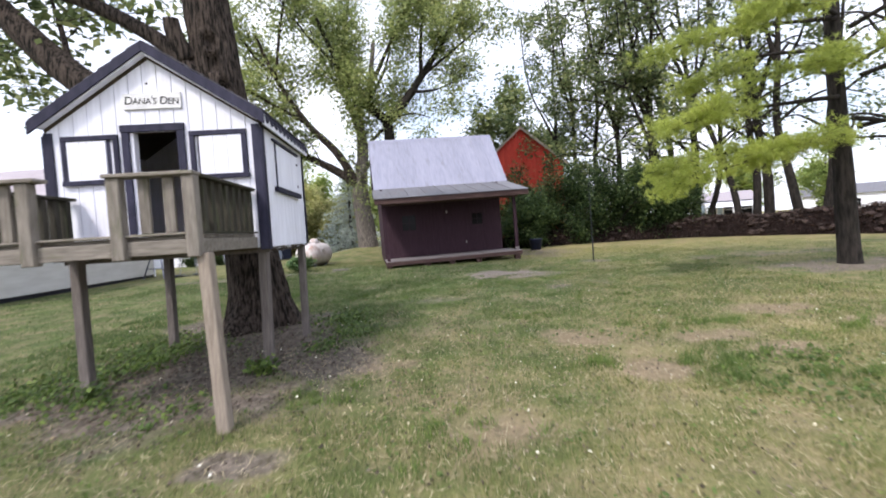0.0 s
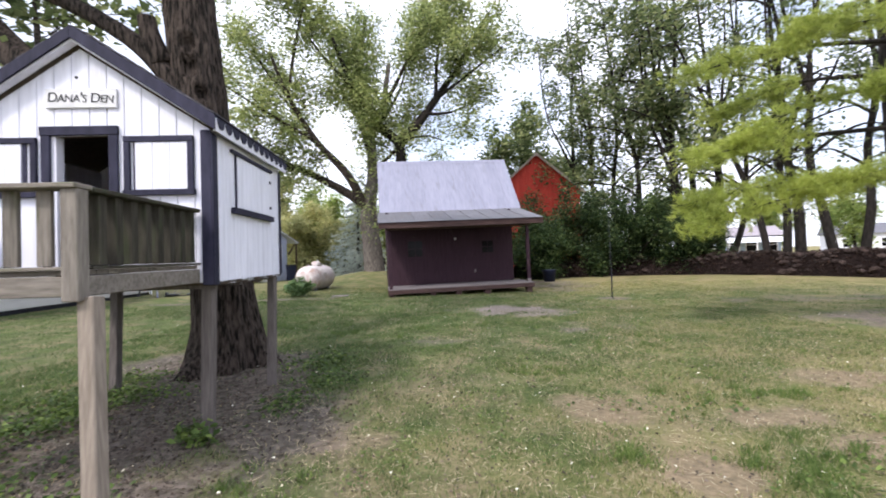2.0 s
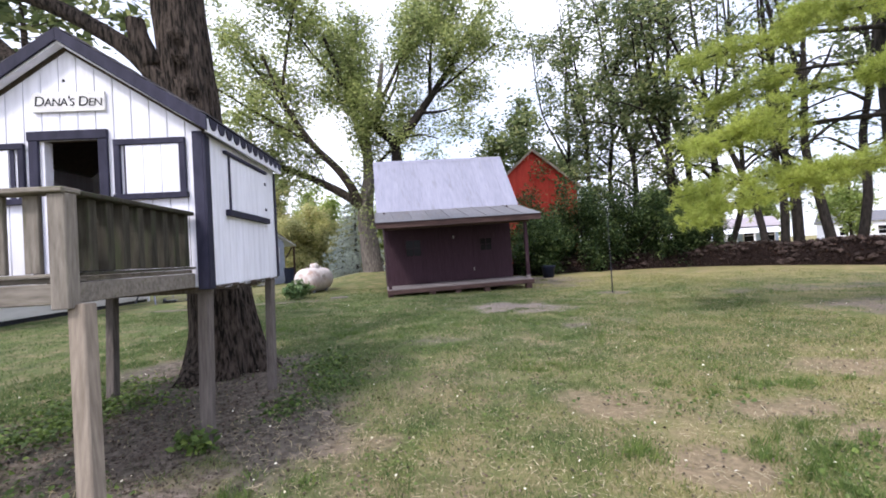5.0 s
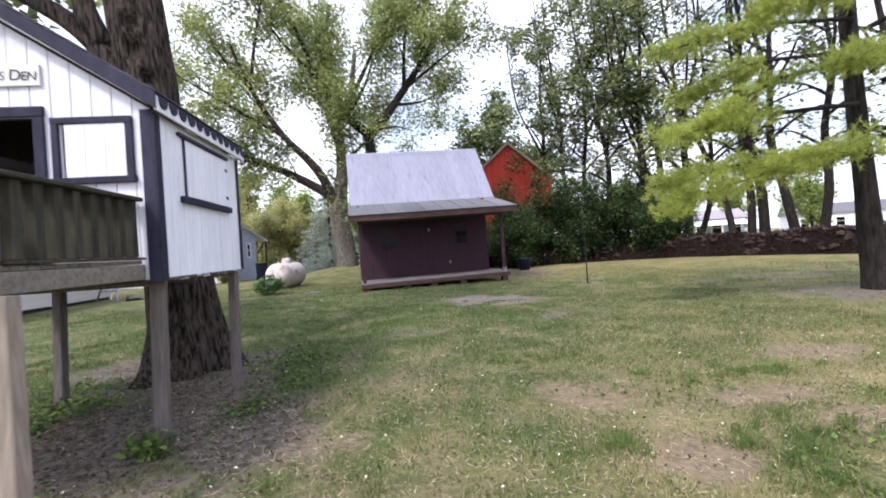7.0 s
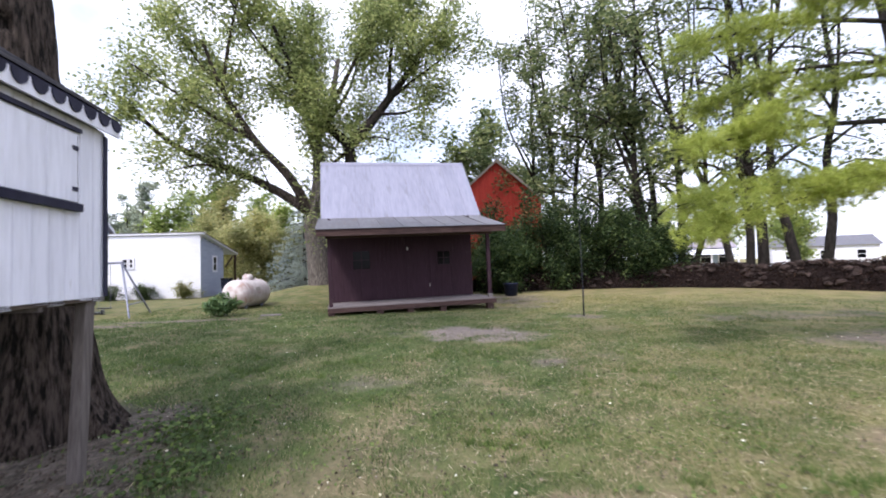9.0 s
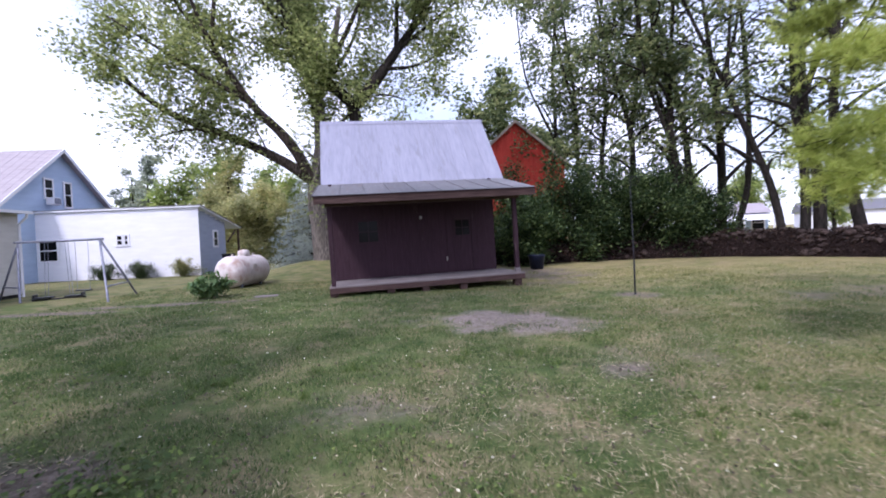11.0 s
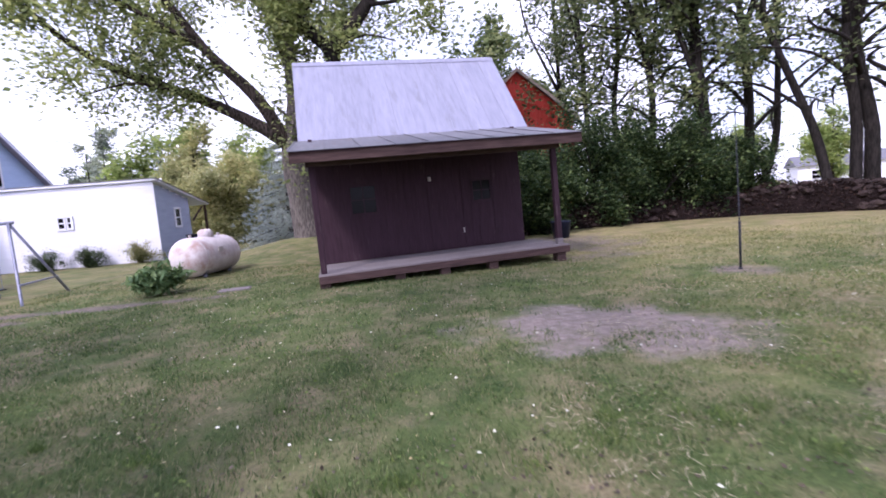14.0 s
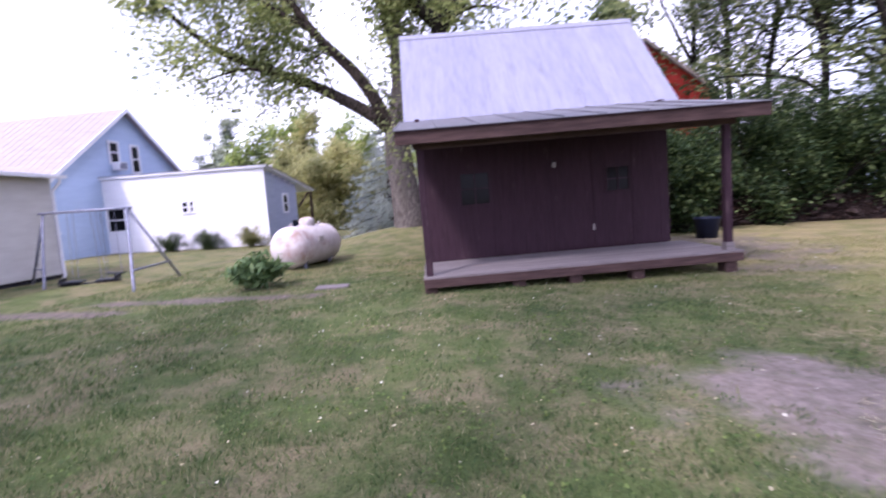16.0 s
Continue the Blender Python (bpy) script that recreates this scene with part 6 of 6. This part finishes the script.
# ---- propane tank ----
def build_tank():
    ob = thing("propane_tank", pose(-5.75, 20.5, rise(-5.75, 20.5), 0, 0, 80), "chalky white propane tank with rust stains on legs", "propane tank")
    R, L = 0.50, 1.45
    prof = [(0.02, -L / 2 - 0.36)] + [(R * math.sin(a), -L / 2 - 0.36 * math.cos(a)) for a in np.linspace(0.25, math.pi / 2, 7)] + [(R * math.sin(a), L / 2 + 0.36 * math.cos(a)) for a in np.linspace(math.pi / 2, 0.25, 7)] + [(0.02, L / 2 + 0.36)]
    part("tank_body", Geo().lathe(prof, 32, "x"), TANK, ob, smooth=True, m=pose(0, 0, 0.53))
    dome = part("valve_dome", Geo().lathe([(0.19, -0.06), (0.19, 0.10), (0.175, 0.15), (0.12, 0.19), (0.03, 0.20)], 20), TANK, ob, "rounded steel valve cover", smooth=True, m=pose(0.05, 0, 1.03))
    part("hinge", Geo().box(-0.05, 0.17, 0.0, 0.05, 0.20, 0.06), STEEL, dome)
    for sx in (-0.55, 0.55):
        part("leg", Geo().box(sx - 0.04, -0.30, -0.05, sx + 0.04, -0.22, 0.22).box(sx - 0.04, 0.22, -0.05, sx + 0.04, 0.30, 0.22).box(sx - 0.05, -0.34, 0.14, sx + 0.05, 0.34, 0.22), STEEL, ob, bevel=0.006)
    for sx in (-0.60, 0.60):
        part("lifting_lug", Geo().box(sx - 0.05, -0.012, 1.02, sx + 0.05, 0.012, 1.10), TANK, ob, bevel=0.006)
    for sx in (-L / 2, L / 2):
        part("weld_band", Geo().lathe([(R + 0.004, sx - 0.02), (R + 0.006, sx), (R + 0.004, sx + 0.02)], 32, "x"), TANK, ob, m=pose(0, 0, 0.53), smooth=True)
    part("data_plate", Geo().box(-0.25, -0.515, 0.62, -0.05, -0.49, 0.74), SLAB, ob)


build_tank()


# ---- swing set ----
def build_swing():
    ob = thing("swing_set", pose(0, 0, 0), "grey steel swing set with black glider seat", "swing set")
    top0, top1 = Vector((-9.15, 18.75, 2.02)), Vector((-12.0, 19.35, 2.04))
    d = top1 - top0
    feet = ((Vector((-8.25, 17.65, rise(-8.2, 17.6))), Vector((-8.75, 19.75, rise(-8.8, 19.7))), top0), (Vector((-11.3, 18.5, rise(-11.3, 18.5))), Vector((-12.9, 19.6, rise(-12.9, 19.6))), top1))
    r = 0.03
    for a0, b0, tp in feet:
        fr = part("leg_frame", Geo().tube(smooth_line([a0 - Vector((0, 0, 0.1)), (a0 + tp) / 2, tp], 3), [r] * 7, 10), STEEL, ob, smooth=True)
        part("leg", Geo().tube([b0 - Vector((0, 0, 0.1)), tp + Vector((0, 0.02, 0))], [r, r], 10), STEEL, fr, smooth=True)
        part("cross_brace", Geo().tube([a0.lerp(tp, 0.24), b0.lerp(tp, 0.24)], [0.02, 0.02], 8), STEEL, fr, smooth=True)
    part("top_bar", Geo().tube([top0 + Vector((0.1, 0, 0.02)), top1 + Vector((-0.1, 0, 0.02))], [0.034, 0.034], 12), STEEL, ob, smooth=True)
    # glider: two seats facing, on four hangers
    c = top0 + d * 0.52
    gl = part("glider", Geo().box(-0.62, -0.15, 0.40, -0.15, 0.15, 0.44).box(0.15, -0.15, 0.40, 0.62, 0.15, 0.44).beam((-0.66, 0, 0.36), (0.66, 0, 0.36), 0.05, 0.05), PLASTIC, ob, "black plastic glider", bevel=0.01, m=Matrix.Translation((c.x, c.y, -0.03)) @ pose(0, 0, 0, 0, 0, 20))
    for sx in (-0.58, 0.58):
        part("backrest", Geo().box(sx - 0.02, -0.15, 0.442, sx + 0.02, 0.15, 0.52), PLASTIC, gl, bevel=0.01)
    for sx in (-0.30, 0.30):
        for sy in (-0.12, 0.12):
            part("hanger", Geo().tube([(sx, sy, 0.38), (sx * 0.8, sy, 2.06)], [0.006, 0.006], 6), STEEL, gl)
    # a single swing on ropes
    s = top0 + d * 0.22
    sw = part("swing_seat", Geo().box(-0.22, -0.08, 0.50, 0.22, 0.08, 0.53), PLASTIC, ob, "black swing seat", bevel=0.01, m=Matrix.Translation((s.x, s.y, 0.05)) @ pose(0, 0, 0, 0, 0, -9))
    for sx in (-0.21, 0.21):
        part("rope", Geo().tube([(sx, 0, 0.52), (sx, 0, 2.03)], [0.006, 0.006], 5), STEEL, sw)


build_swing()


# ---- yard things ----
def build_yard():
    x, y = 4.77, 14.6
    z = rise(x, y)
    pole = thing("garden_pole", pose(x, y, z), "thin dark metal garden pole stuck in a bare patch", "pole")
    part("shaft", Geo().tube([(0, 0, -0.2), (0.0, 0, 0.74), (-0.002, 0, 0.76), (-0.03, 0, 2.35)], [0.019, 0.018, 0.008, 0.006], 8), PLASTIC, pole, smooth=True)
    part("hook", Geo().tube(smooth_line([(-0.03, 0, 2.34), (-0.02, 0, 2.46), (0.08, 0, 2.50), (0.15, 0, 2.42), (0.14, 0, 2.34)], 3), [0.010] * 13, 6), PLASTIC, pole, smooth=True)
    part("collar", Geo().lathe([(0.03, 0.0), (0.03, 0.02), (0.02, 0.03)], 10), PLASTIC, pole)
    x, y = -3.9, 17.25
    tagged(part("stepping_slab", Geo().box(-0.30, -0.16, -0.05, 0.30, 0.16, 0.03), PORCH, None, bevel=0.015, m=pose(x, y, rise(x, y), 0, 0, 12)), "flat pale concrete slab sunk in the lawn", "slab")
    x, y = 4.5, 22.2
    tub = thing("planter_tub", pose(x, y, rise(x, y)), "dark blue plastic tub beside the cabin", "tub")
    part("tub_body", Geo().lathe([(0.24, 0.0), (0.31, 0.48), (0.33, 0.50), (0.33, 0.54), (0.29, 0.54), (0.27, 0.30), (0.02, 0.28)], 18), BLUEPLASTIC, tub, smooth=True)
    part("soil", Geo().lathe([(0.01, 0.40), (0.27, 0.40), (0.27, 0.42), (0.01, 0.43)], 14), DEBRIS, tub)
    x, y = -10.1, 29.6
    bn = thing("rubbish_bin", pose(x, y, rise(x, y), 0, 0, 20), "dark wheeled bin beside the annex", "bin")
    part("bin_body", Geo().hexa([(-0.24, -0.28, 0.05), (0.24, -0.28, 0.05), (0.24, 0.28, 0.05), (-0.24, 0.28, 0.05), (-0.3, -0.36, 0.95), (0.3, -0.36, 0.95), (0.3, 0.36, 0.95), (-0.3, 0.36, 0.95)]), BLUEPLASTIC, bn, bevel=0.02)
    part("bin_lid", Geo().box(-0.32, -0.40, 0.955, 0.32, 0.38, 1.02), PLASTIC, bn, bevel=0.02)
    for sx in (-0.27, 0.27):
        part("wheel", Geo().lathe([(0.02, -0.03), (0.10, -0.03), (0.10, 0.03), (0.02, 0.03)], 12, "x"), PLASTIC, bn, m=pose(sx, 0.25, 0.10))
    # leafy perennial by the tank
    x, y = -5.45, 17.5
    rng = np.random.default_rng(51)
    ob = thing("perennial_plant", pose(x, y, rise(x, y)), "leafy dark green perennial clump near the tank", "plant")
    stems, cs = Geo(), []
    for i in range(60):
        a, k = rng.random() * 6.28, rng.random() ** 0.6
        tip = Vector((0.55 * k * math.cos(a), 0.55 * k * math.sin(a), 0.62 * (1.05 - 0.45 * k) * rng.uniform(0.75, 1.1)))
        stems.tube([tip * 0.15 * 0, tip * 0.55 + Vector((0, 0, 0.08)), tip], [0.008, 0.006, 0.003], 4, caps=False)
        for q in range(16):
            cs.append(np.array(tip * rng.uniform(0.35, 1.05)) + rng.normal(size=3) * 0.05)
    part("stems", stems, IVY, ob)
    v, f = leaf_cards(np.array(cs), 0.070, rng, 0.8, 3.2)
    soup("leaves", v, f, PEONY, ob)
    # weed at the foot of a post
    for x, y, s in ((-1.98, 4.92, 0.11), (-2.12, 4.98, 0.09), (-3.55, 4.45, 0.11)):
        ob = thing("weed", pose(x, y, rise(x, y)), "bright green weed at the foot of a post", "weed", "weeds at the posts")
        cs = rng.normal(size=(70, 3)) * (s * 0.6, s * 0.6, s * 0.5) + (0, 0, s * 0.8)
        cs[:, 2] = np.maximum(cs[:, 2], 0.01)
        v, f = leaf_cards(cs, 0.055, rng, 0.5, 1.3)
        soup("leaves", v, f, IVY, ob)
        g = Geo()
        for q in range(8):
            g.tube([(0, 0, -0.02), tuple(rng.normal(size=3) * (s * 0.4, s * 0.4, 0.02) + (0, 0, s))], [0.004, 0.002], 3, caps=False)
        part("stems", g, IVY, ob)


build_yard()


# ---- houses far off, beyond the wall ----
def far_house(name, label, m, w, d, h, roofh, wallmat, roofmat, awning=False):
    ob = thing(name, m, label, "house", "houses beyond the trees")
    part("wall", Geo().box(-w / 2, 0, -0.5, w / 2, d, h), wallmat, ob)
    part("roof", Geo().prism([(-w / 2 - 0.3, -0.4, h), (-w / 2 - 0.3, d + 0.4, h), (-w / 2 - 0.3, d / 2, h + roofh)], (w + 0.6, 0, 0)), roofmat, ob)
    for i in range(3):
        x = -w / 2 + w * (i + 0.5) / 3
        window_part(ob, x - 0.45, x + 0.45, 1.0, 2.1)
    if awning:
        aw = part("awning", Geo().prism([(-w / 2, -1.9, h - 0.65), (w / 2, -1.9, h - 0.65), (w / 2, -0.02, h - 0.1), (-w / 2, -0.02, h - 0.1)], (0, 0, 0.06)), SIDING, ob, "white porch awning")
        for sx in (-w / 2 + 0.1, 0, w / 2 - 0.1):
            part("awning_post", Geo().box(sx - 0.05, -1.85, -0.5, sx + 0.05, -1.75, h - 0.66), SIDING, aw)


far_house("far_house", "small blue house with white awning beyond the trees", pose(28.5, 45.5, 0.3, 0, 0, -20), 4.6, 5, 2.4, 1.0, BLUESIDE, ROOFRED, True)
far_house("far_house", "white house beyond the trees", pose(58.0, 64.0, 0.3, 0, 0, -30), 12, 7, 2.8, 1.5, SIDING, TINDARK)
far_house("far_house", "white house beyond the trees", pose(52.0, 33.0, 0.3, 0, 0, -60), 14, 7, 2.9, 1.6, SIDING, ROOFRED)


# ---- low greenery ----
def heights(xy):
    return np.array([rise(x, y) for x, y in xy])


def ivy_patches():
    rng = np.random.default_rng(61)
    pts = []
    for cx, cy, rx, ry, n, h in ((-4.1, 4.6, 0.6, 0.35, 520, 0.06), (-3.7, 5.7, 0.35, 0.6, 620, 0.07), (-4.3, 6.2, 0.5, 0.5, 420, 0.06), (-3.9, 5.4, 0.35, 0.5, 420, 0.05), (-3.5, 6.2, 0.5, 0.35, 420, 0.06), (-3.9, 6.9, 0.5, 0.4, 350, 0.06), (-4.4, 5.1, 0.5, 0.45, 380, 0.05), (-1.75, 7.6, 0.5, 0.6, 700, 0.05), (-1.35, 6.7, 0.3, 0.5, 380, 0.04),
                                 (-1.6, 5.9, 0.25, 0.4, 260, 0.04), (-3.3, 4.3, 0.5, 0.3, 260, 0.04), (3.4, 4.3, 0.7, 0.35, 160, 0.03), (2.4, 5.6, 0.8, 0.3, 110, 0.03), (3.0, 3.6, 0.6, 0.3, 130, 0.03), (-2.5, 3.9, 0.5, 0.4, 200, 0.04)):
        p = rng.normal(size=(n, 2)) * (rx, ry) * 0.6 + (cx, cy)
        z = heights(p) + rng.random(n) * h + 0.015
        pts.append(np.column_stack([p, z]))
    v, f = leaf_cards(np.concatenate(pts), 0.042, rng, 0.25, 1.1)
    soup("ground_ivy", v, f, IVY, None, "low bright green ground ivy round the posts", "stuff", "ivy")


ivy_patches()


def blades():
    rng = np.random.default_rng(71)
    vs = []
    zones = ((-6, 7, 0.8, 6.5, 330000, 0.050, 0.0032), (-6, 7, 6.5, 12.5, 240000, 0.050, 0.0040), (-9, 9, 12.5, 21, 120000, 0.055, 0.0060), (-13, -4, 2, 16, 50000, 0.055, 0.0060), (6, 14, 3, 20, 50000, 0.055, 0.0060))
    for x0, x1, y0, y1, n, h, w in zones:
        p = rng.random((n, 2)) * (x1 - x0, y1 - y0) + (x0, y0)
        # gather the blades into tufts, and thin them out on bare soil
        tuft = np.array([noise.noise(Vector((x * 1.9, y * 1.9, 0))) + 0.6 * noise.noise(Vector((x * 6.5, y * 6.5, 4))) for x, y in p])
        bare = np.array([bareness(x, y) for x, y in p])
        keep = rng.random(n) < np.clip(0.62 + 0.75 * tuft - 1.25 * bare, 0.02, 1)
        p, tuft = p[keep], tuft[keep]
        k = len(p)
        z = heights(p)
        base = np.column_stack([p, z - 0.004])
        lean = rng.normal(size=(k, 3)) * (0.55, 0.55, 0.0) + (0, 0, 1)
        tip = base + unit(lean) * (h * rng.uniform(0.45, 1.25, (k, 1)) * (1 + 0.35 * np.clip(tuft, -1, 1))[:, None])
        a = rng.random(k) * 6.28
        s = np.column_stack([np.cos(a), np.sin(a), np.zeros(k)]) * w
        vs.append(np.stack([base - s, base + s, tip], 1).reshape(-1, 3))
    v = np.concatenate(vs)
    soup("grass", v, np.arange(len(v)).reshape(-1, 3), LAWN_BLADE, None, "short mown grass blades in uneven tufts", "stuff", "grass")


blades()


def litter():
    rng = np.random.default_rng(81)
    n = 2400
    p = rng.random((n, 2)) * (14, 17) + (-6, 1.2)
    c = np.column_stack([p, heights(p) + 0.035])
    v, f = leaf_cards(c, 0.019, rng, 0.25, 1.3)
    soup("fallen_leaves", v, f, LITTER, None, "scattered dry leaves and white clover on the lawn", "stuff", "fallen leaves")


litter()


def coarse_tufts():
    """Clumps of longer, broader grass that stand out of the lawn."""
    rng = np.random.default_rng(95)
    vs = []
    for cx, cy, rx, ry, n in ((3.37, 5.92, 0.55, 0.20, 16), (2.74, 4.26, 0.50, 0.38, 34), (1.56, 4.55, 0.20, 0.20, 8), (1.34, 6.9, 0.40, 0.22, 8), (3.6, 3.6, 0.5, 0.4, 20), (-1.2, 4.0, 0.3, 0.3, 9), (0.1, 3.2, 0.4, 0.3, 8), (2.6, 8.6, 0.8, 0.5, 10), (-1.6, 9.8, 0.8, 0.6, 12), (-3.0, 10.6, 0.8, 0.7, 14), (0.6, 10.3, 0.6, 0.4, 8), (4.6, 5.0, 0.5, 0.4, 12)):
        for q in rng.normal(size=(n, 2)) * (rx, ry) * 0.7 + (cx, cy):
            k = int(rng.integers(30, 80))
            p = q + rng.normal(size=(k, 2)) * rng.uniform(0.025, 0.06)
            base = np.column_stack([p, heights(p) - 0.004])
            lean = rng.normal(size=(k, 3)) * (0.6, 0.6, 0.0) + (0, 0, 1)
            tip = base + unit(lean) * rng.uniform(0.05, 0.12, (k, 1))
            a = rng.random(k) * 6.28
            side = np.column_stack([np.cos(a), np.sin(a), np.zeros(k)]) * 0.0042
            vs.append(np.stack([base - side, base + side, tip], 1).reshape(-1, 3))
    v = np.concatenate(vs)
    soup("coarse_grass", v, np.arange(len(v)).reshape(-1, 3), CLOVER, None, "taller bright green grass clumps in the lawn", "stuff", "grass")


coarse_tufts()


def straw_and_clover():
    """Loose straw lying in the lawn, clover leaves in clumps, and crumbled leaves on the bare soil."""
    rng = np.random.default_rng(91)
    n = 42000
    p = rng.random((n, 2)) * (13, 13) + (-6, 1.0)
    p = p[[0.5 * x - 0.25 * y + 2.2 * noise.noise(Vector((x * 0.9, y * 0.9, 7))) > -2.0 for x, y in p]]
    k = len(p)
    c = np.column_stack([p, heights(p) + 0.008 + 0.02 * rng.random(k)])
    d = unit(rng.normal(size=(k, 3)) * (1, 1, 0.18)) * rng.uniform(0.025, 0.06, (k, 1))
    s = unit(np.cross(d, (0, 0, 1.0))) * 0.0027
    v = np.stack([c - d, c + s, c + d, c - s], 1).reshape(-1, 3)
    soup("straw", v, np.arange(4 * k).reshape(k, 4), STRAW, None, "pale dry straw lying loose in the lawn", "stuff", "straw")
    n = 60000
    p = rng.random((n, 2)) * (13, 14) + (-6, 1.0)
    p = p[[noise.noise(Vector((x * 1.4, y * 1.4, 11))) + 0.5 * noise.noise(Vector((x * 4.5, y * 4.5, 2))) > 0.16 and bareness(x, y) < 0.3 for x, y in p]]
    c = np.column_stack([p, heights(p) + 0.02 + 0.03 * rng.random(len(p))])
    v, f = leaf_cards(c, 0.024, rng, 0.3, 1.0)
    soup("clover", v, f, CLOVER, None, "low green clover clumps in the lawn", "stuff", "clover")
    n = 9000
    p = np.concatenate([rng.normal(size=(n, 2)) * (1.0, 1.2) + (-2.6, 5.5), rng.random((n, 2)) * (11, 9) + (-4.5, 1.5)])
    n = len(p)
    c = np.column_stack([p, heights(p) + 0.006 + 0.012 * rng.random(n)])
    v, f = leaf_cards(c, 0.020, rng, 0.25, 1.3)
    soup("leaf_mould", v, f, MOULD, None, "crumbled dark dead leaves on soil and lawn", "stuff", "dead leaves")


straw_and_clover()
